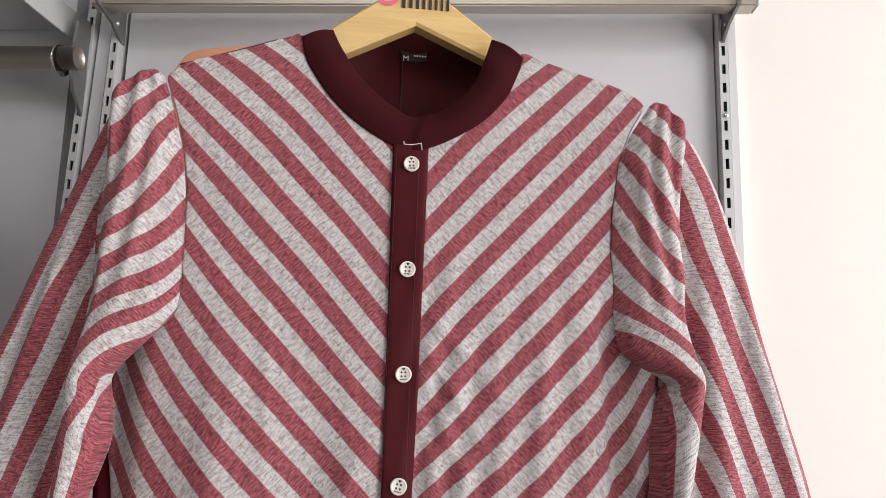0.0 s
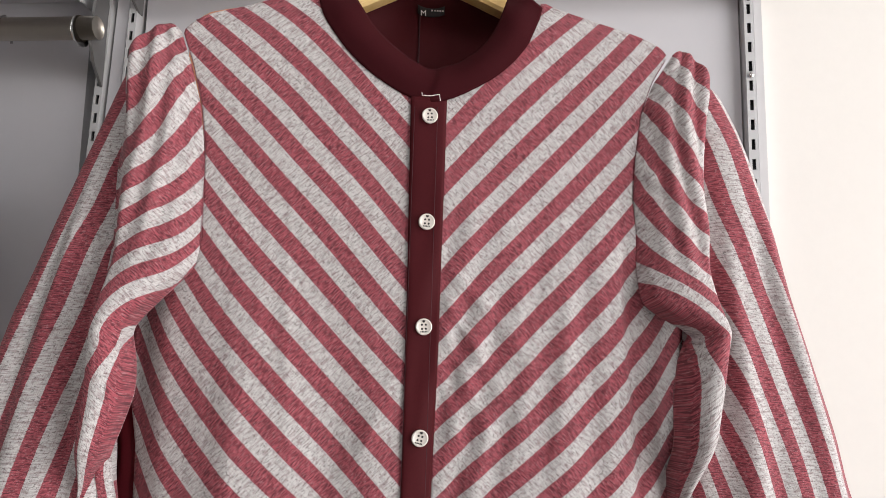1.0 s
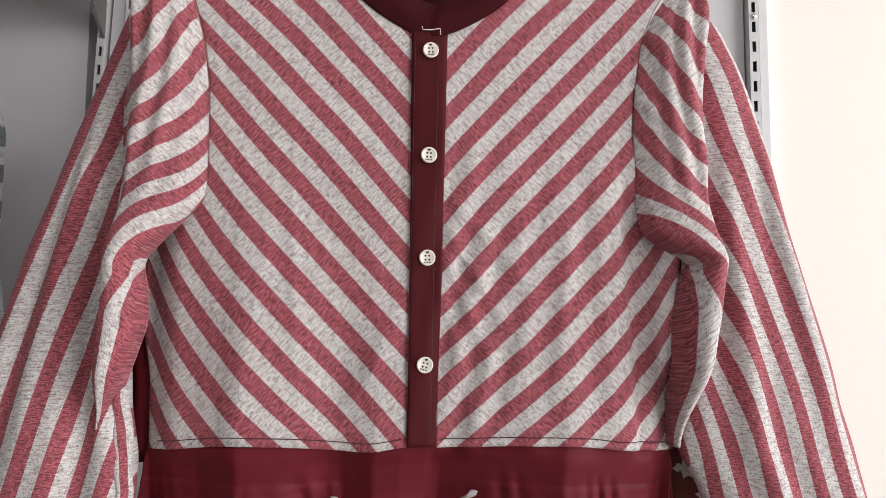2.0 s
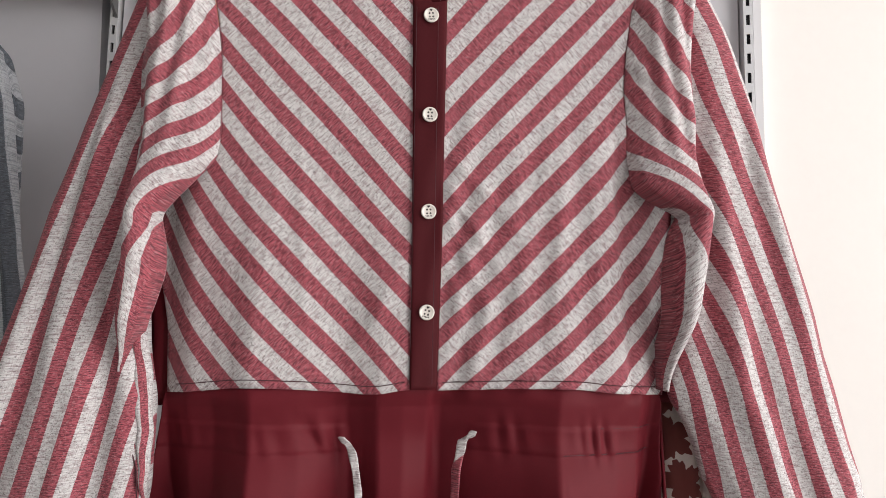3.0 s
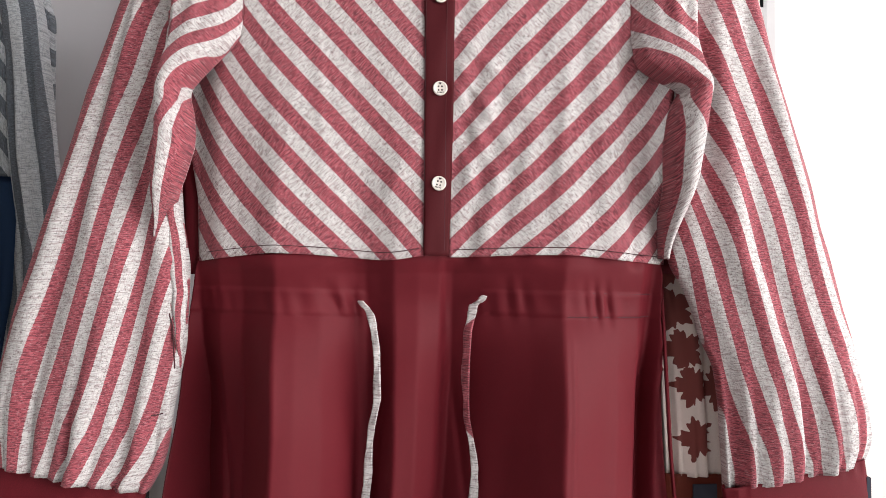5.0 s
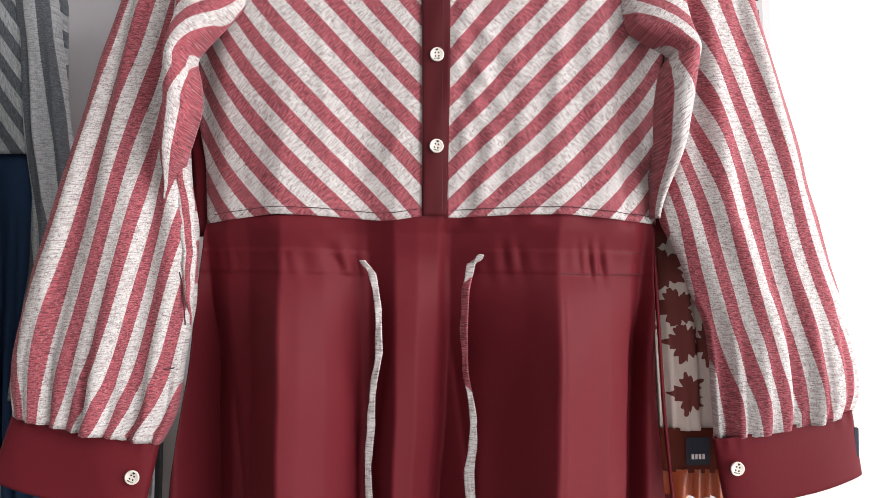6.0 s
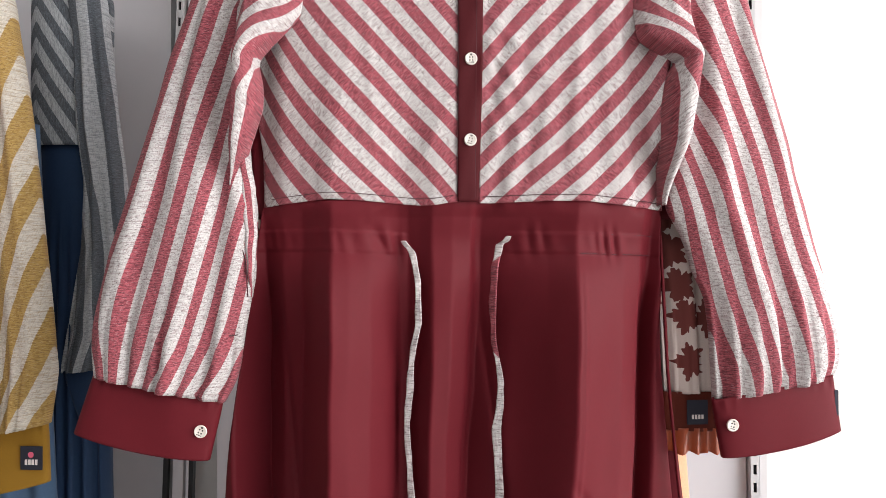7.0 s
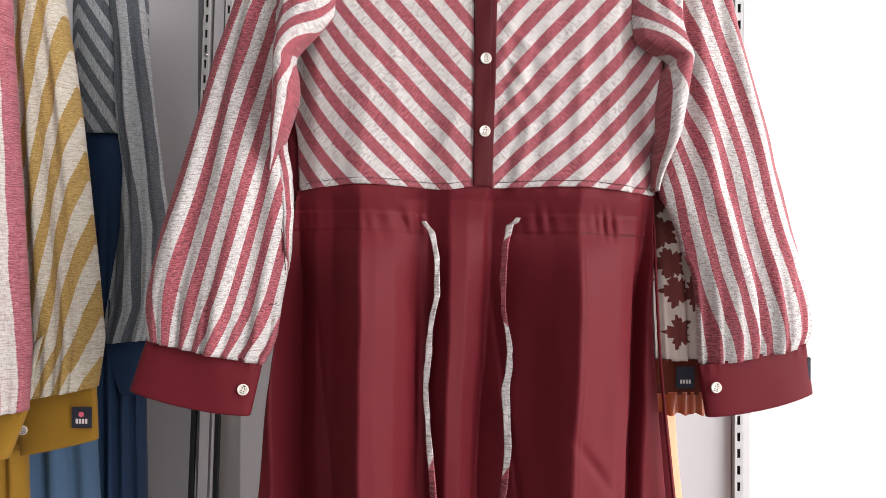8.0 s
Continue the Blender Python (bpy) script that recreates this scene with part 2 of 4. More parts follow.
def wob(x, y, seed=0.0):
    """Smooth small waves in two directions, about -1 to 1."""
    return (np.sin(x * 61 + 3.1 * np.sin(y * 23 + seed) + seed) + np.sin(x * 37 - y * 41 + 2 * seed) + np.sin(y * 53 + 2 * np.sin(x * 29) + 3 * seed)) / 3


def xyz(u, w, z):
    """Garment coordinates (across, towards the viewer, up) as a grid of points."""
    u, w, z = np.broadcast_arrays(u, w, z)
    return np.stack([u, -w, z], -1)


def mesh_text(name, text, size, at, material, parent, label="", flat=0.0002):
    cu = bpy.data.curves.new(name, "FONT")
    cu.body, cu.size, cu.extrude, cu.align_x, cu.align_y = text, size, flat, "CENTER", "CENTER"
    tmp = bpy.data.objects.new(name, cu)
    me = bpy.data.meshes.new_from_object(tmp)
    bpy.data.objects.remove(tmp)
    me.transform(at)
    return finish(name, me, material, parent, label, 0.0, False)


# ---- the setting ----
def structure(name, lo, hi, material, label, category, bevel=0.0):
    return block(name, lo, hi, material, None, label, bevel, "structure", category)


structure("floor", (-3.0, -3.2, -0.1), (2.0, 0.42, 0.0), FLOOR, "pale glossy shop floor of large tiles", "floor")
structure("ceiling", (-3.0, -3.2, 2.7), (2.0, 0.42, 2.8), SHOP, "plain grey-beige shop ceiling", "ceiling")
structure("wall_back", (-3.1, 0.325, 0.0), (0.391, 0.42, 2.7), SHOP, "plain shop wall behind the display panels", "wall")
structure("wall_right", (0.391, 0.300, 0.0), (2.0, 0.42, 2.7), WALL, "bright cream-white painted wall beside the display bay", "wall")
# unseen left and front walls, added; their grey sets the bounced fill
structure("wall_left", (-3.1, -3.2, 0.0), (-3.0, 0.325, 2.7), SHOP, "plain grey-beige side wall, unseen, added to bounce light", "wall")
structure("wall_front", (-3.1, -3.3, 0.0), (2.1, -3.2, 2.7), SHOP, "plain grey-beige front wall, unseen, added to bounce light", "wall")
# unseen side wall, added with an opening for the key light
structure("wall_opening_sill", (2.0, -2.3, 0.0), (2.1, 0.42, 0.5), WALL, "unseen white wall added below the key light opening", "wall")
structure("wall_opening_head", (2.0, -2.3, 2.6), (2.1, 0.42, 2.7), WALL, "unseen white wall added above the key light opening", "wall")
structure("wall_opening_jamb", (2.0, 0.1, 0.5), (2.1, 0.42, 2.6), WALL, "unseen white wall added between the key light opening and the corner", "wall")
structure("wall_opening_side", (2.0, -3.2, 0.0), (2.1, -2.3, 2.7), WALL, "unseen white wall added beside the key light opening", "wall")

# display panels between the slotted uprights
structure("panel_centre", (-0.436, 0.296, 0.05), (0.3655, 0.324, 2.6), PANEL, "smooth light grey display back panel", "wall panel")
structure("panel_left", (-1.9, 0.296, 0.05), (-0.515, 0.324, 2.6), PANEL, "smooth light grey display back panel", "wall panel")
strip = structure("panel_strip", (-0.0085, 0.288, 0.05), (0.0085, 0.324, 2.6), PANEL, "narrow light grey strip between two uprights", "wall panel")
strip.matrix_world = pose(-0.5275, 0.0, 0.0, 0, 1.82, 0)


def upright(label, m, z0=0.85, z1=2.05, wide=0.0125, foot=0.05):
    """A slotted steel channel: two side flanges, a face cut by slots one inch apart, a near-black back painting the
    shade inside.
    """
    ob = thing("slotted_upright", label, "shelf upright", m, "slotted uprights")
    bm = bmesh.new()
    for x0 in (-wide, wide - 0.002):
        box_bm(bm, (x0, 0.0, foot), (x0 + 0.002, 0.03, 2.6))
    part("flange", bm, STEEL, ob)
    pitch, high, half = 0.0256, 0.0137, 0.0023
    bm = bmesh.new()
    for x0, x1 in ((0.002 - wide, -half), (half, wide - 0.002)):
        box_bm(bm, (x0, 0.0, foot), (x1, 0.0015, 2.6))
    n = int((z1 - z0) / pitch)
    if foot < z0:
        box_bm(bm, (-half, 0.0, foot), (half, 0.0015, z0))
    for i in range(n):
        if z0 + (i + 1) * pitch < foot:
            continue
        box_bm(bm, (-half, 0.0, z0 + i * pitch + high), (half, 0.0015, z0 + (i + 1) * pitch))
    box_bm(bm, (-half, 0.0, z0 + n * pitch), (half, 0.0015, 2.6))
    part("slotted_face", bm, STEEL, ob)
    # near-black block: the channel's inner shade put into colour
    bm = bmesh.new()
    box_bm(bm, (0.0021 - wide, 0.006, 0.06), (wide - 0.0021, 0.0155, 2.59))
    part("channel_shade", bm, SLOT_SHADE, ob, "near-black block painting the shade inside the channel")
    return ob


UP_Z = 1.659 - 0.0256 * 40 - 0.0068
upright("grey steel upright with rectangular slots beside the bright wall", pose(0.373, 0.28, 0), UP_Z, UP_Z + 0.0256 * 60, 0.0058)
# steel stops at 1.12; the near-black back below paints the shaded lower uprights
upright("grey steel upright with rectangular slots on the display wall", pose(-0.5022, 0.28, 0, 0, 1.64, 0), UP_Z + 0.002, UP_Z + 0.0256 * 60, 0.0056, 1.12)
upright("grey steel upright with rectangular slots on the display wall", pose(-0.551, 0.28, 0, 0, 2.0, 0), UP_Z + 0.014, UP_Z + 0.0256 * 60, 0.0056, 1.12)
structure("trim_right", (0.3796, 0.2835, 0.05), (0.3908, 0.325, 2.6), TRIM, "pale grey painted edge trim beside the upright", "trim", 0.001)


def screw(x, z):
    bm = bmesh.new()
    bmesh.ops.create_uvsphere(bm, u_segments=10, v_segments=6, radius=0.004, matrix=Matrix.Translation((x, 0.279, z)) @ Matrix.Diagonal((1, 0.7, 1, 1)))
    tagged(part("screw", bm, BRIGHT, None, "", True), "small bright screw head in a slotted upright", "screw")


screw(0.373, 1.826)
screw(-0.492, 1.61)

# hang bar over the centre bay: square tube, end caps, two plate brackets
bar = thing("hang_bar", "brushed steel square hang bar on two plate brackets", "hang rail")
bm = bmesh.new()
box_bm(bm, (-0.455, 0.225, 1.950), (0.398, 0.25, 1.987), 0.002)
part("tube", bm, CHROME, bar)
bm = bmesh.new()
box_bm(bm, (0.398, 0.2255, 1.9505), (0.4005, 0.2495, 1.9865), 0.001)
part("end_cap", bm, STEEL, bar)
for x in (-0.441, 0.373):
    bm = bmesh.new()
    out = [(0.215, 1.99), (0.215, 1.949), (0.255, 1.940), (0.283, 1.924), (0.292, 1.924), (0.292, 1.99)]
    vs = [[bm.verts.new((x + s, y, z)) for y, z in out] for s in (-0.0018, 0.0018)]
    bm.faces.new(vs[0])
    bm.faces.new(list(reversed(vs[1])))
    for i in range(len(out)):
        bm.faces.new((vs[0][i], vs[1][i], vs[1][(i + 1) % len(out)], vs[0][(i + 1) % len(out)]))
    plate = part("bracket", bm, MID_STEEL, bar, "dark grey steel plate bracket")
    for dz in (1.945, 1.962):
        bm = bmesh.new()
        bmesh.ops.create_uvsphere(bm, u_segments=8, v_segments=6, radius=0.004, matrix=Matrix.Translation((x + 0.001, 0.268, dz)))
        part("rivet", bm, BRIGHT, plate, "", True)

shelf = thing("shelf", "light grey shelf board over the next display bay", "shelf")
bm = bmesh.new()
box_bm(bm, (-1.9, 0.05, 1.947), (-0.508, 0.2955, 1.968), 0.0015)
part("board", bm, PANEL, shelf)
bm = bmesh.new()
box_bm(bm, (-0.507, 0.06, 1.925), (-0.5035, 0.279, 1.966), 0.0008)
part("bracket", bm, STEEL, shelf)

# face-out arm on the bar, from which the front garments hang
arm = thing("face_out_arm", "chrome face-out arm hooked over the hang bar", "hook arm")
cord("rod", [(-0.005, 0.245, 2.0), (-0.005, 0.2, 2.0), (-0.005, 0.05, 1.985), (-0.005, -0.16, 1.96)], 0.005, BRIGHT, arm, seg=10)
bm = bmesh.new()
bmesh.ops.create_uvsphere(bm, u_segments=12, v_segments=8, radius=0.008, matrix=Matrix.Translation((-0.005, -0.162, 1.96)))
part("end_ball", bm, BRIGHT, arm, "", True)
bm = bmesh.new()
box_bm(bm, (-0.015, 0.222, 1.9875), (0.005, 0.253, 2.003), 0.002)
part("saddle", bm, BRIGHT, arm)

# round rail of the next bay, with its flange and bracket
rail = thing("round_rail", "brushed steel oval hang rail ending in a chrome flange", "hang rail")
cord("tube", [(-1.85, 0.235, 1.881), (-1.2, 0.235, 1.881), (-0.468, 0.235, 1.881)], 0.0150, CHROME, rail, seg=24)
cord("flange", [(-0.493, 0.235, 1.877), (-0.4915, 0.235, 1.877), (-0.490, 0.235, 1.877)], 0.0205, BRIGHT, rail, "polished chrome ring", seg=24)
bm = bmesh.new()
out = [(0.250, 1.94), (0.244, 1.868), (0.258, 1.84), (0.282, 1.815), (0.292, 1.822), (0.292, 1.95), (0.27, 1.95)]
vs = [[bm.verts.new((-0.484 + s, y, z)) for y, z in out] for s in (-0.002, 0.002)]
bm.faces.new(vs[0])
bm.faces.new(list(reversed(vs[1])))
for i in range(len(out)):
    bm.faces.new((vs[0][i], vs[1][i], vs[1][(i + 1) % len(out)], vs[0][(i + 1) % len(out)]))
hook_plate = part("bracket", bm, MID_STEEL, rail, "dark grey steel plate bracket")
for dz in (1.85, 1.925):
    bm = bmesh.new()
    bmesh.ops.create_uvsphere(bm, u_segments=8, v_segments=6, radius=0.005, matrix=Matrix.Translation((-0.487, 0.262, dz)))
    part("rivet", bm, BRIGHT, hook_plate, "", True)

# ---- the striped dress ----
DRESS_AT = pose(0, -0.09, 0, 0, 0, 10)
dress = thing("dress", "rose and white chevron-striped dress with maroon skirt on a hanger", "dress", DRESS_AT)


def folds(u):
    """Depth of the skirt's hanging folds: ridges that fall away to the right."""
    return prof(u, [(-0.30, -0.04), (-0.240, -0.018), (-0.208, -0.038), (-0.188, -0.022), (-0.168, -0.016), (-0.137, 0.012), (-0.120, 0.008), (-0.100, 0.001), (-0.085, -0.008), (-0.072, -0.018), (-0.062, -0.020), (-0.050, -0.013), (-0.038, -0.003), (-0.018, -0.005), (0.001, -0.013), (0.006, -0.022), (0.012, -0.025), (0.034, -0.016),
                    (0.080, 0.003), (0.106, 0.016), (0.156, 0.001), (0.177, -0.009), (0.188, -0.028), (0.193, -0.030), (0.204, -0.020), (0.25, -0.03)], 0.0018)


def body_depth(u, z):
    low = step(z, 1.60, 1.35)
    side = -0.014 * step(np.abs(u), 0.182, 0.216) * step(z, 1.56, 1.50) - 0.009 * step(u - 0.06 * (1.5 - z), 0.150, 0.160) * step(z, 1.575, 1.53)
    top = -0.012 * step(z, 1.715, 1.765)
    right = 0.0008 * np.sin(u * 2 * math.pi / 0.034 + 9 * (z - 1.4)) * step(u, 0.01, 0.05) * step(z, 1.66, 1.5)
    centre = 0.0016 * np.sin((u - 0.25 * (z - 1.45)) * 2 * math.pi / 0.026) * np.exp(-((u - 0.03) / 0.03) ** 2) * step(z, 1.62, 1.5)
    turned = -0.12 * np.clip(-0.146 - u, 0, 0.06) * step(z, 1.62, 1.5)
    crease = turned - 0.0010 * np.exp(-((u + 0.150 - 0.05 * (z - 1.45)) / 0.006) ** 2) * step(z, 1.6, 1.5)
    for x0, lean, amp, wide in ((0.104, 0.10, 0.0013, 0.0045), (0.078, 0.22, 0.0010, 0.004), (0.137, -0.06, 0.0011, 0.005), (-0.098, -0.05, 0.0010, 0.004), (-0.128, 0.12, 0.0009, 0.005)):
        crease = crease + amp * np.exp(-((u - x0 - lean * (z - 1.45)) / wide) ** 2) * step(z, 1.58, 1.52) * step(z, 1.36, 1.40)
    pulls = 0.0
    for x0, z0, ang, amp in ((0.012, 1.545, 48, 0.0016), (0.012, 1.520, 58, 0.0021), (0.012, 1.500, 67, 0.0019), (0.012, 1.470, 76, 0.0018), (-0.012, 1.480, 112, 0.0012), (-0.012, 1.450, 124, 0.0010)):
        dx, dz = math.cos(radians(ang)), -math.sin(radians(ang))
        run, off = (u - x0) * dx + (z - z0) * dz, (u - x0) * dz - (z - z0) * dx
        pulls = pulls + amp * np.exp(-(off / (0.0032 + 0.03 * np.clip(run, 0, 0.2))) ** 2) * step(run, -0.005, 0.02) * step(run, 0.15, 0.05)
    return pulls + 0.30 * low * (folds(u) + 0.006) + side + top + right + centre + crease + 0.0012 * wob(u, z, 1.0)


def waist_z(u):
    return prof(u, [(-0.21, 1.346), (-0.143, 1.353), (-0.10, 1.351), (-0.042, 1.346), (-0.014, 1.351), (0.01, 1.349), (0.067, 1.351), (0.115, 1.351), (0.15, 1.347), (0.21, 1.342)], 0.01)


def drift(c, u, z):
    """Stripe count as a smooth function of the place on the cloth: how the cut and the hang bend the stripes."""
    a, b = np.abs(u) / 0.1, (z - 1.55) / 0.1
    return sum(k * a ** i * b ** j for i, j, k in c)


BODICE_LEFT = ((0, 0, 1.991), (0, 1, -2.818), (0, 2, -0.012), (0, 3, -0.001), (0, 4, -0.005), (1, 0, 2.908), (1, 1, 0.230), (1, 2, 0.136), (1, 3, -0.032), (2, 0, 0.448), (2, 1, -0.197), (2, 2, -0.121),
               (3, 0, -0.554), (3, 1, 0.056), (4, 0, 0.214))
BODICE_RIGHT = ((0, 0, 1.913), (0, 1, -2.755), (0, 2, 0.081), (0, 3, -0.027), (1, 0, 3.400), (1, 1, -0.029), (1, 2, -0.055), (2, 0, -0.563), (2, 1, 0.026), (3, 0, 0.217))
FOLD_LEFT = ((0, 0, 3.009), (0, 1, -3.419), (0, 2, 1.338), (0, 3, 0.466), (0, 4, -0.601), (0, 5, -0.275), (1, 0, -0.953), (1, 1, -0.750), (1, 2, 0.132), (1, 3, 0.539),
             (1, 4, -0.104), (2, 0, 0.060), (2, 1, 0.813), (2, 2, -0.123), (2, 3, -0.636), (3, 0, 0.133), (3, 1, 0.543), (3, 2, -0.431), (4, 0, 0.134), (4, 1, -0.239))
FOLD_RIGHT = ((0, 0, 2.643), (0, 1, -2.664), (0, 2, 0.656), (0, 3, -0.175), (0, 4, 0.022), (0, 5, -0.048), (1, 0, -1.021), (1, 1, -0.318), (1, 2, 0.130), (1, 3, 0.506),
              (1, 4, -0.221), (2, 0, 0.289), (2, 1, 0.152), (2, 2, -0.421), (2, 3, 0.025), (3, 0, 0.167), (3, 1, -0.013), (3, 2, -0.011), (4, 0, 0.037), (4, 1, -0.004))


def chevron(u, z, side=1):
    n = drift(BODICE_LEFT if side < 0 else BODICE_RIGHT, u, z)
    n = n + 0.05 * wob(u * 0.7, z * 0.7, 2.0)
    return np.stack([(n + 0.5) * PERIOD, (1.03 * z + np.abs(u)) * 0.697], -1)


ARM_L = [(1.30, -0.2065), (1.40, -0.2085), (1.44, -0.215), (1.515, -0.214), (1.535, -0.178), (1.548, -0.165), (1.58, -0.165), (1.62, -0.166), (1.657, -0.171), (1.687, -0.179), (1.712, -0.188),
         (1.727, -0.170), (1.735, -0.145), (1.750, -0.112), (1.760, -0.088)]
ARM_R = [(1.30, 0.1965), (1.40, 0.203), (1.47, 0.213), (1.52, 0.213), (1.54, 0.174), (1.562, 0.166), (1.594, 0.163), (1.626, 0.165), (1.664, 0.170), (1.691, 0.180), (1.714, 0.194),
         (1.726, 0.179), (1.736, 0.154), (1.744, 0.126), (1.757, 0.092)]
NECK_L = [(1.30, -0.010), (1.665, -0.010), (1.671, -0.016), (1.677, -0.029), (1.688, -0.045), (1.703, -0.061), (1.722, -0.075), (1.736, -0.083), (1.760, -0.0875)]
NECK_R = [(1.30, 0.008), (1.665, 0.009), (1.671, 0.019), (1.680, 0.038), (1.692, 0.056), (1.712, 0.074), (1.733, 0.085), (1.757, 0.0915)]


def front_panel(side, name, label):
    outer, neck, top = (ARM_L, NECK_L, 1.7595) if side < 0 else (ARM_R, NECK_R, 1.7565)
    v = np.linspace(0, 1, 150)[:, None]
    a = np.linspace(0, 1, 80)[None, :]
    z = 1.3405 + (top - 1.3405) * v
    u = prof(z, outer, 0.004) * (1 - a) + prof(z, neck, 0.003) * a
    zz = z + (waist_z(u) - 1.3405) * step(v, 0.12, 0.0)
    P = xyz(u, body_depth(u, zz), zz)
    return sheet(name, P, chevron(u, zz, side), ROSE, dress, label, 0.001)


front_panel(-1, "bodice_front", "rose and white diagonally striped slub cotton")
front_panel(1, "bodice_front", "rose and white diagonally striped slub cotton")

# back of the bodice, behind the opening and at the sides
v, a = np.linspace(0, 1, 40)[:, None], np.linspace(0, 1, 40)[None, :]
z = 1.33 + 0.355 * v
u = (prof(z, ARM_L) * 1.02) * (1 - a) + (prof(z, ARM_R) * 1.02) * a
sheet("bodice_back", xyz(u, -0.075 + 0.035 * np.abs(2 * a - 1) ** 3 + 0.01 * step(z, 1.66, 1.76), z), chevron(u, z, 1), ROSE, dress, "", 0.001)

# maroon lining sheets added for the shaded gaps between the bodice and the sleeves
for sx in (-1, 1):
    v, g = np.linspace(0, 1, 30)[:, None], np.linspace(0, 1, 12)[None, :]
    z = 1.335 + 0.185 * v
    sheet("side_gap_lining", xyz(sx * (0.17 + 0.055 * g) + 0.002 * np.sin(z * 60), -0.030 - 0.008 * g + 0.002 * np.sin(g * 9), z + 0 * g), None, MAROON, dress, "maroon lining sheet added for the shaded gap beside the bodice", 0.001)

# stitched seam above the waist edge
us = np.linspace(-0.198, -0.018, 60)
cord("waist_stitching", [(x, -(float(body_depth(x, 1.357)) + 0.0018), float(waist_z(x)) + 0.0065) for x in us], 0.00035, THREAD, dress, "dark stitched seam line", 4)
us = np.linspace(0.012, 0.192, 60)
cord("waist_stitching", [(x, -(float(body_depth(x, 1.357)) + 0.0018), float(waist_z(x)) + 0.0065) for x in us], 0.00035, THREAD, dress, "dark stitched seam line", 4)
for side, prf in ((-1, ARM_L), (1, ARM_R)):
    zs = np.linspace(1.548, 1.708, 40)
    cord("armhole_seam", [(float(prof(q, prf, 0.004)) - side * 0.0005, -(float(body_depth(prof(q, prf, 0.004), q)) + 0.0012), q) for q in zs], 0.00025, SEAM, dress, "dark rose armhole seam", 5)

# dark cord paints the shadow on the back bodice seam, left shoulder only
cord("shoulder_seam_shade", [(-0.186, 0.030, 1.7335), (-0.165, 0.030, 1.7410), (-0.142, 0.030, 1.7490), (-0.110, 0.030, 1.7610)], 0.0006, THREAD, dress, "dark cord for the shadowed back seam behind the shoulder", 6)

# collar: a stand band, wrapped round the neck opening
OUT = [(-0.0875, 1.760), (-0.083, 1.736), (-0.075, 1.722), (-0.061, 1.703), (-0.045, 1.688), (-0.029, 1.677), (-0.013, 1.669), (0.0, 1.666), (0.017, 1.669), (0.038, 1.680), (0.056, 1.692), (0.074, 1.712), (0.085, 1.733), (0.0915, 1.757)]
INN = [(-0.066, 1.775), (-0.0559, 1.747), (-0.0451, 1.7287), (-0.0296, 1.7124), (-0.0143, 1.7008), (-0.0006, 1.6932), (0.0099, 1.6951), (0.025, 1.7002), (0.0401, 1.7116), (0.0522, 1.7274), (0.0613, 1.7523), (0.070, 1.7776)]


def along(pts, s):
    k = np.linspace(0, 1, len(pts))
    return prof(s, list(zip(k, [p[0] for p in pts])), 0.03), prof(s, list(zip(k, [p[1] for p in pts])), 0.03)


s = np.linspace(0, 1, 90)[None, :]
r = np.linspace(-0.08, 1, 15)[:, None]
ou, oz = along(OUT, s)
iu, iz = along(INN, s)
u, z = ou * (1 - r) + iu * r, oz * (1 - r) + iz * r
w = body_depth(ou, oz) + 0.0016 + 0.0045 * np.sin(math.pi * np.clip(r, 0, 1)) - 0.012 * np.clip(-r, 0, 1) - 0.006 * r - 0.012 * step(np.abs(2 * s - 1), 0.75, 1.0) * r
w = w + 0.002 * step(s, 0.52, 0.56) * (1 - step(s, 0.7, 0.9))
sheet("collar", xyz(u, w, z), None, MAROON_COLLAR_SHADE, dress, "maroon stand collar band, colour darkened for shade", 0.0016)
q = np.linspace(-1, 1, 50)[None, :]
v = np.linspace(0, 1, 30)[:, None]
sheet("neck_facing", xyz((0.092 - 0.030 * step(v, 0.65, 0.98)) * q, -0.074 + 0.024 * q ** 2 + 0.001 * np.cos(q * 9), 1.62 + v * (0.186 - 0.024 * q ** 2)), None, MAROON_SHADED, dress, "maroon inside of the back neck, colour darkened for shade", 0.001)
cord("facing_seam", [(-0.004, 0.0722, 1.64), (-0.0045, 0.0722, 1.70), (-0.004, 0.0722, 1.775)], 0.0008, THREAD, dress, "dark centre-back seam", 5)
size_label = sheet("size_label", xyz(0.006 + 0.012 * np.linspace(-1, 1, 12)[None, :], -0.0705 + 0 * np.linspace(0, 1, 5)[:, None], 1.772 + 0.008 * (np.linspace(0, 1, 5)[:, None] - 0.5) + 0.003 * np.linspace(-1, 1, 12)[None, :] ** 2), None, INK, dress, "small dark woven size label", 0.0006)
mesh_text("letter", "M", 0.0072, pose(-0.001, 0.0692, 1.7705, 90, 0, 0), WHITE_THREAD, size_label, "white woven size letter")
bm = bmesh.new()
for k in range(5):
    box_bm(bm, (0.006 + k * 0.0024, 0.0690, 1.7730), (0.0076 + k * 0.0024, 0.0698, 1.7742))
part("woven_mark", bm, WHITE_THREAD, size_label)

# placket with its four buttons
v = np.linspace(0, 1, 90)[:, None]
a = np.linspace(-1, 1, 12)[None, :]
z = 1.3505 + (1.668 - 1.3505) * v
mid = prof(z, [(1.35, -0.003), (1.42, -0.0015), (1.5, -0.0005), (1.6, 0.0), (1.67, 0.0005)])
half = prof(z, [(1.35, 0.0108), (1.45, 0.0122), (1.55, 0.0128), (1.67, 0.0142)])
u = mid + half * a
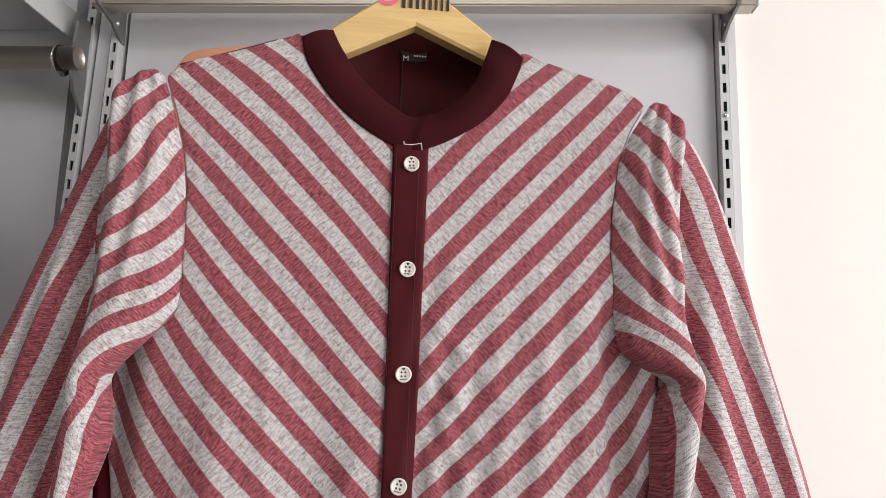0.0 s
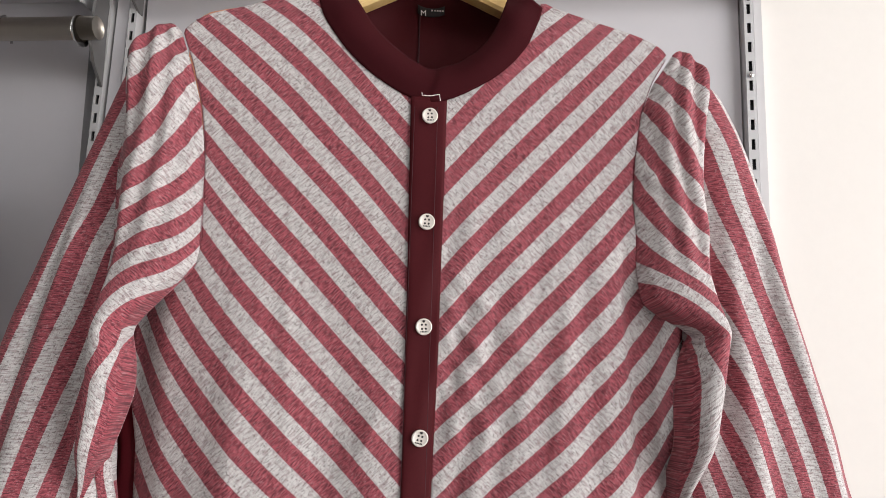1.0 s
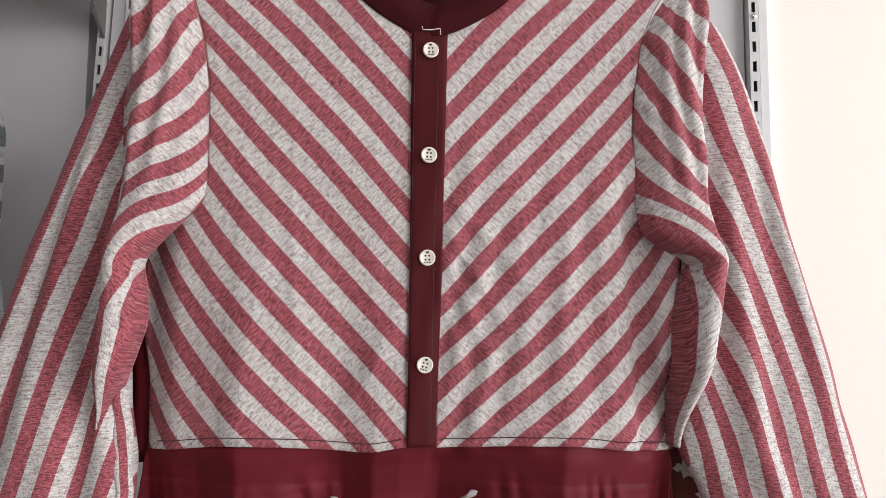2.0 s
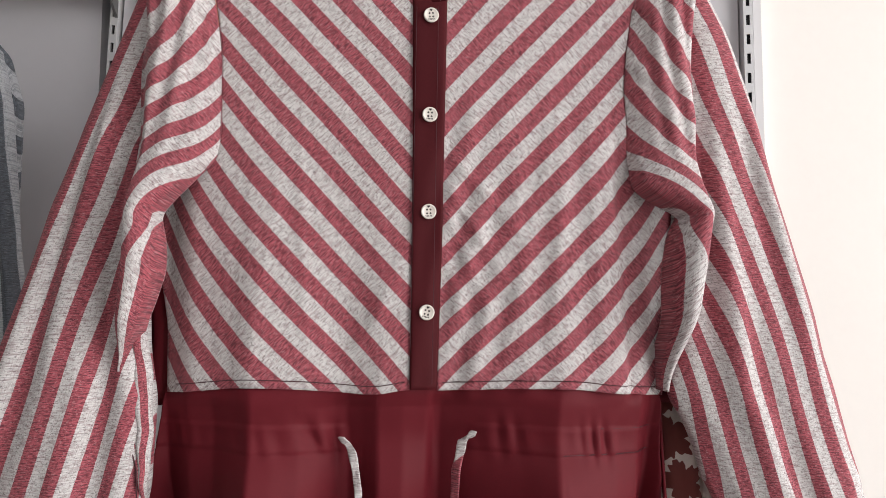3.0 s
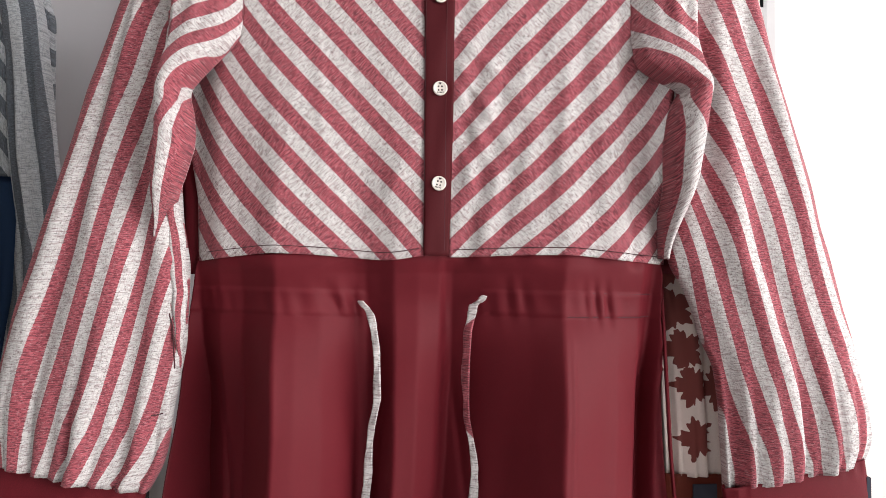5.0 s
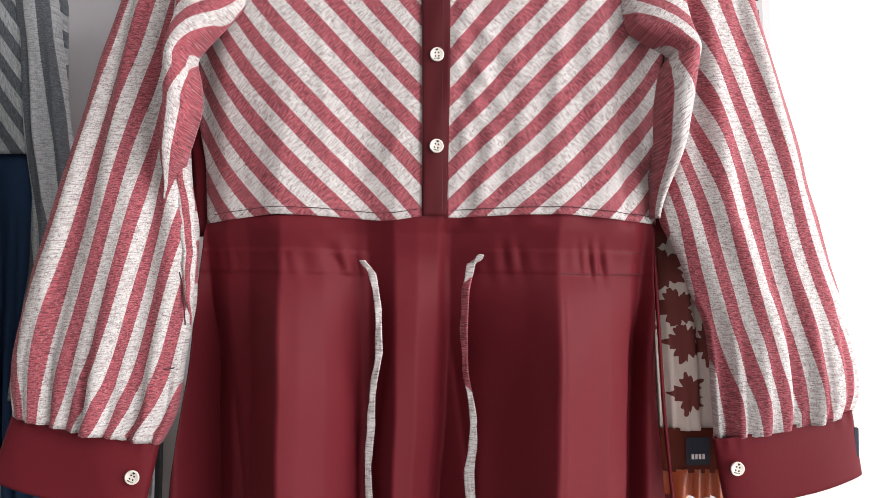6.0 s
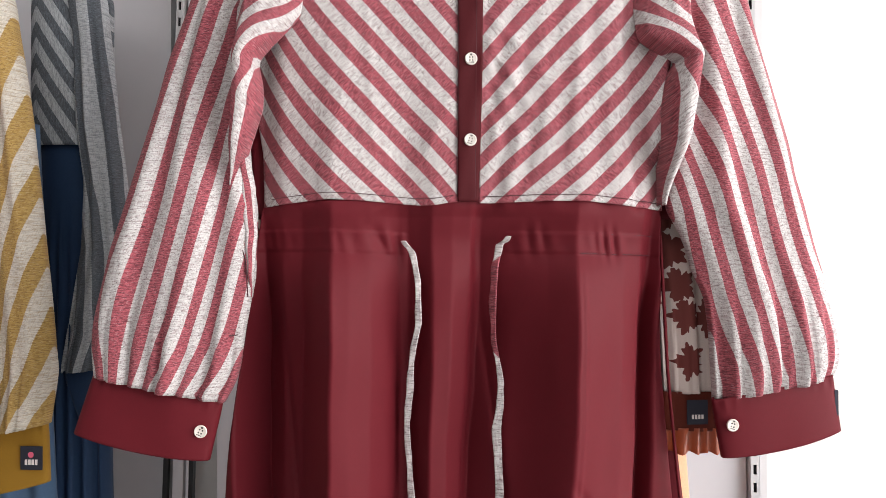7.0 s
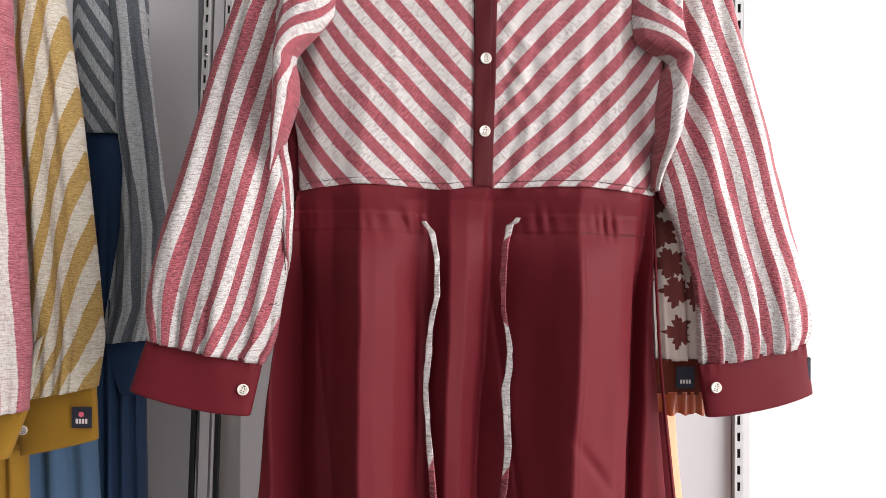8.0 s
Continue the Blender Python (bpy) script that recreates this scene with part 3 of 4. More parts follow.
# placket cloth is the skirt's, its shade put into the darker colour
sheet("placket", xyz(u, body_depth(u, z) + 0.0022 + 0.0008 * (1 - a ** 6) + 0.0004 * np.sin(z * 90), z), None, MAROON_SHADED, dress, "maroon button placket", 0.0014)
for sx in (-0.9, 0.55):
    cord("placket_stitching", [(float(prof(q, [(1.35, -0.003), (1.67, 0.0005)])) + 0.0122 * sx, -(float(body_depth(0.0, q)) + 0.0042), q) for q in np.linspace(1.355, 1.66, 40)], 0.0002, THREAD, dress, "", 4)
cord("tack_stitch", [(-0.006, -0.0125, 1.668), (-0.0055, -0.0128, 1.6655), (0.001, -0.0128, 1.6655), (0.0075, -0.0128, 1.667), (0.0083, -0.0125, 1.662)], 0.0004, WHITE_THREAD, dress, "pale tacking thread at the placket top", 4)


def make_button(parent, at, radius=0.0062):
    """A cream four-hole button: raised rim, dished face, four holes, a tiny heart and a line of marks below."""
    prf = [(0.0, 0.0012), (0.6, 0.0013), (0.76, 0.0017), (0.88, 0.0022), (0.97, 0.0018), (1.0, 0.0008), (0.94, 0.0)]
    n = 28
    V, Fc = [(0, 0, prf[0][1])], []
    for rr, hh in prf[1:]:
        V += [(radius * rr * math.cos(2 * math.pi * k / n), radius * rr * math.sin(2 * math.pi * k / n), hh) for k in range(n)]
    for k in range(n):
        Fc.append((0, 1 + k, 1 + (k + 1) % n))
        for j in range(len(prf) - 2):
            b0, b1 = 1 + j * n, 1 + (j + 1) * n
            Fc.append((b0 + k, b1 + k, b1 + (k + 1) % n, b0 + (k + 1) % n))
    me = bpy.data.meshes.new("button")
    me.from_pydata(V, [], Fc)
    ob = finish("button", me, BUTTON, parent, "cream four-hole resin button")
    ob.matrix_local = at
    bm = bmesh.new()
    for x, y in ((-1, 1.2), (1, 1.2), (-1, -1.0), (1, -1.0)):
        bmesh.ops.create_circle(bm, cap_ends=True, segments=10, radius=radius * 0.13, matrix=Matrix.Translation((x * radius * 0.23, y * radius * 0.22 - radius * 0.02, 0.00145)))
    part("holes", bm, INK, ob, "four dark stitched holes")
    bm = bmesh.new()
    for dx in (-0.085, 0.085):
        bmesh.ops.create_circle(bm, cap_ends=True, segments=8, radius=radius * 0.11, matrix=Matrix.Translation((dx * radius, radius * 0.68, 0.0019)))
    a3 = [bm.verts.new((radius * x, radius * y, 0.00192)) for x, y in ((-0.18, 0.64), (0.0, 0.46), (0.18, 0.64))]
    bm.faces.new(a3)
    part("heart", bm, INK, ob, "tiny dark heart")
    bm = bmesh.new()
    for k in range(5):
        box_bm(bm, (radius * (-0.42 + 0.18 * k), radius * -0.66, 0.0016), (radius * (-0.31 + 0.18 * k), radius * -0.5, 0.00185))
    part("engraved_mark", bm, INK, ob)
    return ob


for z, turn in ((1.6525, 4), (1.5702, -3), (1.4915, 2), (1.4112, -14)):
    q = float(prof(z, [(1.35, -0.003), (1.42, -0.0015), (1.5, -0.0005), (1.6, 0.0), (1.67, 0.0005)]))
    make_button(dress, Matrix.Translation((q + 0.0008, -(float(body_depth(q, z)) + 0.0042), z)) @ pose(0, 0, 0, 90, 0, 0) @ pose(0, 0, 0, 0, 0, turn))


# ---- sleeves ----
def ring_sleeve(name, parent, outer, inner, top, bottom, side, material, label, depth=0.022, lift=0.0, gather=1.0, period_shift=0.0, stretch=1.0, slant=0.0, rows=130, back=0.0, count=None):
    """A hanging sleeve: a soft tube between its outer and inner edge; rows tilt towards the cuff. Stripes keep their distance from the outer edge."""
    (to, ti), (bo, bi) = top, bottom
    v = np.linspace(0, 1, rows)[:, None]
    zo, zi = to + (bo - to) * v, ti + (bi - ti) * v
    eo, ei = prof(zo, outer), prof(zi, inner)
    n = 96
    th = np.linspace(0, 2 * math.pi, n, endpoint=False)[None, :]
    a = 0.5 + 0.5 * np.cos(th)
    u = ei + (eo - ei) * a
    z = zi + (zo - zi) * a
    gap = np.abs(u - eo)
    u = u * (1 + 1.1 * back * step(z, 1.36, 1.52))
    front = np.sin(th)
    width = np.abs(eo - ei)
    w = lift - back * step(z, 1.36, 1.52) + np.sign(front) * np.abs(front) ** 0.8 * np.minimum(depth, 0.45 * width)
    fade = step(v, 0.72, 1.0)
    crimp = np.sin(a * 2 * math.pi * 7.5 + 1.3 * np.sin(a * 11) + 0.8) + 0.5 * np.sin(a * 2 * math.pi * 13 + 2)
    w = w + gather * 0.0034 * crimp * fade * step(front, -0.3, 0.3)
    long = np.sin(a * 2 * math.pi * 2.3 + 2.5 * v + side) + 0.6 * np.sin(a * 2 * math.pi * 4.1 - 3 * v)
    w = w + 0.0035 * long * step(v, 0.1, 0.4) * step(front, -0.2, 0.4) + 0.0008 * wob(u, z, 4.0 + side)
    across = gap * stretch + 0.0022 * np.sin(gap * 105 + side) * step(v, 0.2, 0.5) + period_shift + gather * 0.0014 * crimp * fade + (0.0016 * np.sin(v * 9 + a * 5) + 0.0008 * np.sin(v * 31 + a * 9 + side) * np.sin(v * 13 + 2 * side)) * step(v, 0.15, 0.5)
    across = across - slant * (to - z)
    if count:
        low = np.minimum(z, 1.60)
        p = np.clip((np.abs(u) + np.abs(prof(low, outer)) - np.abs(prof(z, outer)) - 0.28) / 0.1, -0.9, 1.05)
        q = np.clip((low - 1.4) / 0.1, -2.35, 2.0)
        across = PERIOD * sum(k * p ** i * q ** j for i, j, k in count) + gather * 0.0012 * crimp * fade
    UV = np.stack([across + 0 * v, (1.0 if material is LEAFY else 1.15) * (1.8 - z) + 0 * a], -1)
    return sheet(name, xyz(u, w, z), UV, material, parent, label, 0.001, True)


SLEEVE_LEFT = ((0, 0, 1.988), (0, 1, -0.998), (0, 2, 0.150), (0, 3, -0.072), (0, 4, -0.074), (0, 5, 0.001), (0, 6, 0.011), (1, 0, -4.300), (1, 1, 0.595), (1, 2, 0.100),
               (1, 3, -0.077), (1, 4, -0.056), (1, 5, -0.003), (2, 0, 1.058), (2, 1, -0.243), (2, 2, 0.188), (2, 3, 0.058), (2, 4, -0.111), (3, 0, 0.593), (3, 1, -0.219),
               (3, 2, 0.027), (3, 3, 0.016), (4, 0, -0.075), (4, 1, 0.106), (4, 2, -0.124), (5, 0, -0.202), (5, 1, 0.218))
SLEEVE_RIGHT = ((0, 0, 2.692), (0, 1, -1.253), (0, 2, -0.036), (0, 3, -0.036), (0, 4, 0.030), (0, 5, 0.003), (0, 6, -0.005), (1, 0, -4.612), (1, 1, 0.774), (1, 2, 0.250),
                (1, 3, -0.133), (1, 4, -0.031), (1, 5, 0.008), (2, 0, -0.283), (2, 1, -0.317), (2, 2, 0.100), (2, 3, 0.188), (2, 4, -0.039), (3, 0, 0.179), (3, 1, -0.326),
                (3, 2, 0.149), (3, 3, 0.005), (4, 0, 0.847), (4, 1, -0.252), (4, 2, -0.015), (5, 0, -0.270), (5, 1, 0.299))
OUTER_L = [(1.72, -0.2120), (1.698, -0.2250), (1.677, -0.2339), (1.631, -0.2495), (1.585, -0.2646), (1.543, -0.2775), (1.495, -0.2951), (1.445, -0.3084), (1.396, -0.3232), (1.35, -0.3375), (1.304, -0.3525),
           (1.281, -0.3572), (1.257, -0.3625), (1.231, -0.3677), (1.206, -0.3685), (1.182, -0.3655)]
INNER_L = [(1.72, -0.196), (1.66, -0.214), (1.60, -0.220), (1.45, -0.222), (1.38, -0.218), (1.343, -0.212), (1.275, -0.214), (1.2556, -0.2180), (1.223, -0.2240), (1.206, -0.2262), (1.188, -0.2285), (1.173, -0.233), (1.150, -0.246)]
ring_sleeve("sleeve", dress, OUTER_L, INNER_L, (1.688, 1.70), (1.182, 1.155), -1, ROSE, "rose-striped long sleeve gathered into the cuff", 0.024, -0.014, 1.0, back=0.020, count=SLEEVE_LEFT)
OUTER_R = [(1.72, 0.2240), (1.699, 0.2374), (1.679, 0.2483), (1.655, 0.2593), (1.606, 0.2758), (1.571, 0.287), (1.523, 0.2992), (1.482, 0.3121), (1.447, 0.3216), (1.41, 0.3313), (1.378, 0.3375), (1.351, 0.346), (1.303, 0.357),
           (1.275, 0.3657), (1.238, 0.3725), (1.213, 0.3778), (1.19, 0.3795), (1.171, 0.371)]
INNER_R = [(1.72, 0.200), (1.66, 0.212), (1.60, 0.212), (1.45, 0.205), (1.38, 0.200), (1.3436, 0.201), (1.322, 0.2140), (1.299, 0.2235), (1.280, 0.2275), (1.259, 0.2385), (1.245, 0.2420), (1.2195, 0.2450), (1.184, 0.2465), (1.15, 0.248)]
ring_sleeve("sleeve", dress, OUTER_R, INNER_R, (1.690, 1.700), (1.174, 1.150), 1, ROSE, "rose-striped long sleeve gathered into the cuff", 0.024, -0.014, 1.0, back=0.014, count=SLEEVE_RIGHT)


def sleeve_fold(side, edge, crease, top, low, label):
    """The front fold of a sleeve, swelling from the armhole and folding back at the crease; the stripes swing down towards the crease."""
    v = np.linspace(0, 1, 170)[:, None]
    a = np.linspace(0, 1, 60)[None, :]
    z = top + (low - top) * v
    e, c = prof(z, edge, 0.004), prof(z, crease, 0.006)
    u = e + (c - e) * a
    width = np.abs(c - e)
    z = z - (0.040 if side < 0 else 0.036) * a ** 2.5 * (1 - v) ** 7 - 0.007 * np.clip(1 - a / 0.25, 0, 1) ** 2 * (1 - v) ** 7
    swell = np.sin(math.pi * np.clip(a * 0.86, 0, 1)) ** 0.95
    under = step(z, 1.56, 1.49)
    w = body_depth(e, z) * (1 - under) + 0.0005 + 0.019 * under * step(a, 0.0, 0.12) + (0.016 - 0.004 * step(z, 1.42, 1.30)) * swell * step(z, 1.724, 1.66) - 0.020 * step(a, 0.8, 1.0) * (1 - step(z, 1.40, 1.30))
    w = w + 0.0022 * np.sin((z * 1.0 + 0.35 * a) * 62) * step(a, 0.1, 0.5) * step(z, 1.5, 1.6) + 0.0014 * wob(u, z, 7.0 + side) - (0.024 * step(z, 1.41, 1.367) if side < 0 else 0.034 * step(z, 1.42, 1.355))
    w = w + (0.0016 * np.sin(z * 190 + 9 * a + 2 * np.sin(z * 71)) + 0.0010 * np.sin(z * 330 - 14 * a)) * np.exp(-((a - 0.16) / 0.14) ** 2) * step(z, 1.57, 1.62)
    p, q = np.clip((np.abs(u) - 0.2) / 0.03, -1.25, 1.2), np.clip((z - 1.6) / 0.1, -1.25, 1.15)
    n = sum(k * p ** i * q ** j for i, j, k in (FOLD_LEFT if side < 0 else FOLD_RIGHT)) + 0.02 * wob(u, z, 9.0)
    n = np.minimum(n, 7.22 if side < 0 else 6.22)
    # below the underarm the inside of the sleeve turns out beside the flap
    if side < 0:
        t = step(z, 1.482, 1.446)
        turn, base, inside, rim = 0.10 + 0.56 * t, 7.25, 1.0, 5.90 + 0.72 * t
    else:
        t = step(z, 1.492, 1.446)
        turn, base, inside, rim = 0.10 + 0.74 * t, 6.25, 0.75, 5.55 + 0.25 * t
    strip_n = np.where(a < turn, base + inside * (1 - a / turn), base + (rim - base) * (a - turn) / (1 - turn))
    n = n + (strip_n - n) * (step(z, 1.490, 1.474) if side < 0 else step(z, 1.500, 1.486))
    d = (n + 0.5) * PERIOD
    UV = np.stack([d, (1.75 - z) * 0.75 + np.abs(u) * 0.75], -1)
    return sheet("sleeve_fold", xyz(u, w, z), UV, ROSE, dress, label, 0.0012)


EDGE_L = [(1.722, -0.190), (1.712, -0.187), (1.687, -0.179), (1.657, -0.171), (1.62, -0.166), (1.58, -0.164), (1.546, -0.165), (1.530, -0.168), (1.515, -0.182), (1.499, -0.197), (1.486, -0.207), (1.478, -0.206),
          (1.468, -0.2035), (1.452, -0.202), (1.439, -0.203), (1.426, -0.207), (1.412, -0.2115), (1.399, -0.2165), (1.3885, -0.2225), (1.37, -0.2315)]
CREASE_L = [(1.722, -0.2315), (1.683, -0.2312), (1.661, -0.2300), (1.626, -0.2300), (1.583, -0.2305), (1.541, -0.2312), (1.51, -0.2308), (1.455, -0.2318), (1.428, -0.2325), (1.399, -0.2330), (1.37, -0.2340)]
sleeve_fold(-1, EDGE_L, CREASE_L, 1.717, 1.366, "rose-striped front fold of the sleeve")
EDGE_R = [(1.72, 0.196), (1.712, 0.193), (1.691, 0.180), (1.664, 0.170), (1.626, 0.165), (1.594, 0.163), (1.562, 0.165), (1.535, 0.167), (1.514, 0.169), (1.507, 0.177), (1.499, 0.192), (1.491, 0.2075), (1.484, 0.2015),
          (1.471, 0.1965), (1.445, 0.1925), (1.422, 0.1918), (1.398, 0.1930), (1.375, 0.1932), (1.345, 0.1940)]
CREASE_R = [(1.72, 0.232), (1.69, 0.230), (1.673, 0.2265), (1.635, 0.2245), (1.5875, 0.2265), (1.546, 0.2282), (1.51, 0.2280), (1.4996, 0.2270), (1.4746, 0.2240), (1.45, 0.2205), (1.425, 0.2155), (1.40, 0.2105), (1.375, 0.2045), (1.345, 0.1965)]
sleeve_fold(1, EDGE_R, CREASE_R, 1.7185, 1.348, "rose-striped front fold of the sleeve")

# the slit of the left sleeve: a narrow faced opening with a dark stitched line and a bar tack
v, g = np.linspace(0, 1, 70)[:, None], np.linspace(0, 1, 22)[None, :]
z = 1.402 - 0.145 * v
left = prof(z, [(1.402, -0.2325), (1.386, -0.2340), (1.3566, -0.2337), (1.3225, -0.229), (1.2996, -0.2254), (1.2908, -0.2215), (1.2762, -0.2196), (1.257, -0.2175)], 0.003)
right = prof(z, [(1.402, -0.2205), (1.3826, -0.2155), (1.3613, -0.2116), (1.3396, -0.2121), (1.3225, -0.21), (1.3014, -0.2115), (1.2867, -0.2126), (1.270, -0.2150), (1.257, -0.2172)], 0.003)
u = left + (right - left) * g
w = -0.004 - 0.006 * step(z, 1.385, 1.402) - 0.011 * step(z, 1.285, 1.257) + 0.007 * np.sin(math.pi * g) ** 0.7 - 0.0035 * np.exp(-((g - 0.42) / 0.07) ** 2) + 0.0008 * np.sin(z * 240 + 3 * g)
slit = sheet("sleeve_slit", xyz(u, w, z + 0 * u), np.stack([PERIOD * (4.95 + 2.15 * g + 0.12 * np.sin(z * 60)), z + 0 * g], -1), ROSE, dress, "striped facing of the sleeve opening", 0.001)
cord("slit_stitching", [(float(prof(q, [(1.374, -0.2291), (1.3568, -0.2271), (1.3398, -0.2254), (1.3037, -0.2226), (1.2931, -0.2193), (1.2762, -0.2184), (1.2594, -0.2173)], 0.002)), -0.0032, q) for q in np.linspace(1.374, 1.258, 40)], 0.0006, THREAD, slit, "dark stitched line", 5)
cord("bar_tack", [(-0.2335, -0.0105, 1.2215), (-0.2305, -0.008, 1.2212), (-0.2265, -0.003, 1.2215)], 0.0006, THREAD, dress, "dark bar tack at the sleeve opening", 5)


def cuff(parent, corners, bow, lift, material, label, button_at=None, tag=None):
    """A flat buttoned cuff: two layers joined at both ends. Corners: top outer, top inner, bottom inner, bottom outer."""
    (x0, z0), (x1, z1), (x2, z2), (x3, z3) = corners
    th = np.linspace(0, 2 * math.pi, 72, endpoint=False)[None, :]
    v = np.linspace(0, 1, 26)[:, None]
    a = 0.5 - 0.5 * np.cos(th)
    tu, tz = x0 + (x1 - x0) * a, z0 + (z1 - z0) * a
    bu, bz = x3 + (x2 - x3) * a, z3 + (z2 - z3) * a - bow * np.sin(math.pi * a)
    u, z = tu + (bu - tu) * v, tz + (bz - tz) * v
    fr = np.sin(th)
    w = lift + np.sign(fr) * np.abs(fr) ** 0.6 * 0.011 + 0.0012 * wob(u * 1.5, z * 0.5, 5.0) + 0.001 * np.sin(a * 70) * step(v, 0.3, 0.0)
    ob = sheet("cuff", xyz(u, w, z), None, material, parent, label, 0.0016, True)
    if button_at:
        make_button(ob, Matrix.Translation((button_at[0], -(lift + 0.0120), button_at[1])) @ pose(0, 0, 0, 90, 0, 0) @ pose(0, 0, 0, 0, 0, button_at[2]), 0.0062)
    return ob


cuff(dress, ((-0.365, 1.1845), (-0.245, 1.1565), (-0.258, 1.099), (-0.384, 1.127)), 0.004, -0.010, MAROON, "maroon buttoned cuff", (-0.262, 1.129, -25))
right_cuff = cuff(dress, ((0.368, 1.1755), (0.243, 1.1515), (0.253, 1.093), (0.3765, 1.119)), 0.004, -0.006, MAROON, "maroon buttoned cuff", (0.259, 1.128, -15))
block("woven_tab", (0.3675, 0.000, 1.134), (0.3722, 0.0125, 1.160), LABEL_NAVY, right_cuff, "tiny navy woven tab", 0.0006)


# ---- skirt ----
def tunnel_z(u):
    return prof(u, [(-0.21, 1.314), (-0.142, 1.3135), (-0.066, 1.310), (0.038, 1.3115), (0.11, 1.3095), (0.20, 1.307)], 0.02)


def skirt_depth(u, z):
    low = 0.60 + 1.45 * step(z, 1.345, 1.20)
    t = tunnel_z(u)
    apart = step(np.abs(u + 0.013), 0.046, 0.056)
    band = 0.0018 * (step(z, t - 0.013, t - 0.008) - step(z, t + 0.007, t + 0.012)) * apart
    gat = 0.0026 * np.sin(u * 2 * math.pi / 0.0155 + 2.6 * np.sin(u * 39 + 1) + 1.2 * np.sin(u * 97) + 70 * (z - t)) * (0.45 + 0.55 * np.sin(u * 57 + 40 * (z - t)) ** 2)
    gat = gat * np.exp(-((z - t) / 0.014) ** 2) * apart * (0.15 + np.exp(-((u + 0.092) / 0.022) ** 2) + 0.7 * np.exp(-((u - 0.06) / 0.018) ** 2) + 0.7 * np.exp(-((u - 0.145) / 0.014) ** 2))
    mid = 0.0009 * np.exp(-((u - 0.113) / 0.002) ** 2) * step(z, 1.29, 1.25)
    cinch = -0.009 * np.exp(-((z - t) / 0.024) ** 2)
    return folds(u) * low - 0.002 + cinch + band + gat + mid + 0.0010 * wob(u * 0.8, z * 0.25, 3.0)


HEM = 0.55
SK_L = [(1.36, -0.206), (1.3025, -0.2175), (1.2493, -0.2260), (1.1753, -0.2365), (1.08, -0.2475), (1.001, -0.2540), (HEM, -0.335)]
SK_R = [(1.36, 0.193), (1.3326, 0.1985), (1.278, 0.2010), (1.169, 0.2062), (1.07, 0.2150), (0.993, 0.2235), (HEM, 0.262)]
z = np.concatenate([np.linspace(1.352, 1.27, 70), np.linspace(1.268, 0.95, 60), np.linspace(0.945, HEM, 30)])[:, None]
a = np.linspace(0, 1, 380)[None, :]
e0, e1 = prof(z, SK_L), prof(z, SK_R)
u = e0 + (e1 - e0) * a
flat = u * (0.40 / (e1 - e0)) + 0.0 * z
shift = prof(z, [(1.35, 0.0), (1.07, -0.012), (0.9, -0.016), (HEM, -0.02)])
lag = 0.0012 * np.sin(z * 17 + 9 * u) * step(z, 1.30, 1.18) + 0.0004 * np.sin(z * 61 + 20 * u) + shift * step(u, 0.03, 0.09) - 0.014 * step(z, 1.33, 1.0) * np.exp(-((u) / 0.04) ** 2)
z2 = z + 0 * u
w = np.minimum(skirt_depth(u - lag, z2), 0.08) + 0.003 * step(z, 1.20, 0.9) * np.sin(u * 38)
w = w + (body_depth(u, 1.35) - 0.003 - w) * step(z, 1.335, 1.352)
w = w + 0.0013 * wob(u * 2.6, z2 * 0.55, 6.0) * step(z, 1.30, 1.22) - 0.0045 * np.exp(-((u - 0.110 + 0.75 * (z - 1.055)) / 0.007) ** 2) * np.exp(-((z - 1.045) / 0.030) ** 2)
w = w - 0.0030 * np.exp(-((u + 0.178 + 0.10 * (z - 1.1)) / 0.0035) ** 2) * step(z, 1.28, 1.15) - 0.0022 * np.exp(-((u - 0.030 + 0.12 * (z - 1.1)) / 0.004) ** 2) * step(z, 1.28, 1.2)
sheet("skirt_front", xyz(u, w, z2), None, MAROON, dress, "maroon gathered skirt with soft hanging folds", 0.001)
u = (e0 - 0.002) + (e1 + prof(z, [(1.36, 0.012), (1.296, 0.028), (1.18, 0.024), (1.0, 0.022), (HEM, 0.03)]) - e0) * a
sheet("skirt_back", xyz(u, -0.088 - 0.012 * np.sin(a * 17) * step(z, 1.3, 1.0), z + 0 * u), None, MAROON, dress, "maroon back of the skirt", 0.001)
for pts in ([(-0.205, -0.068)], [(0.040, 0.193)]):
    for off in (-0.0105, 0.0095):
        us = np.linspace(pts[0][0], pts[0][1], 60)
        cord("tunnel_stitching", [(x, -(float(skirt_depth(x, float(tunnel_z(x)) + off)) + 0.0004), float(tunnel_z(x)) + off) for x in us], 0.0004, THREAD, dress, "", 4)
cord("side_seam", [(float(prof(q, SK_R)) + 0.0035, 0.036, q) for q in np.linspace(1.345, HEM, 30)], 0.0018, MAROON, dress, "maroon side seam piping", 6)
cord("side_seam", [(float(prof(q, SK_R)) + 0.0015, 0.030, q) for q in np.linspace(1.345, HEM, 30)], 0.0012, MAROON, dress, "maroon side seam piping", 6)


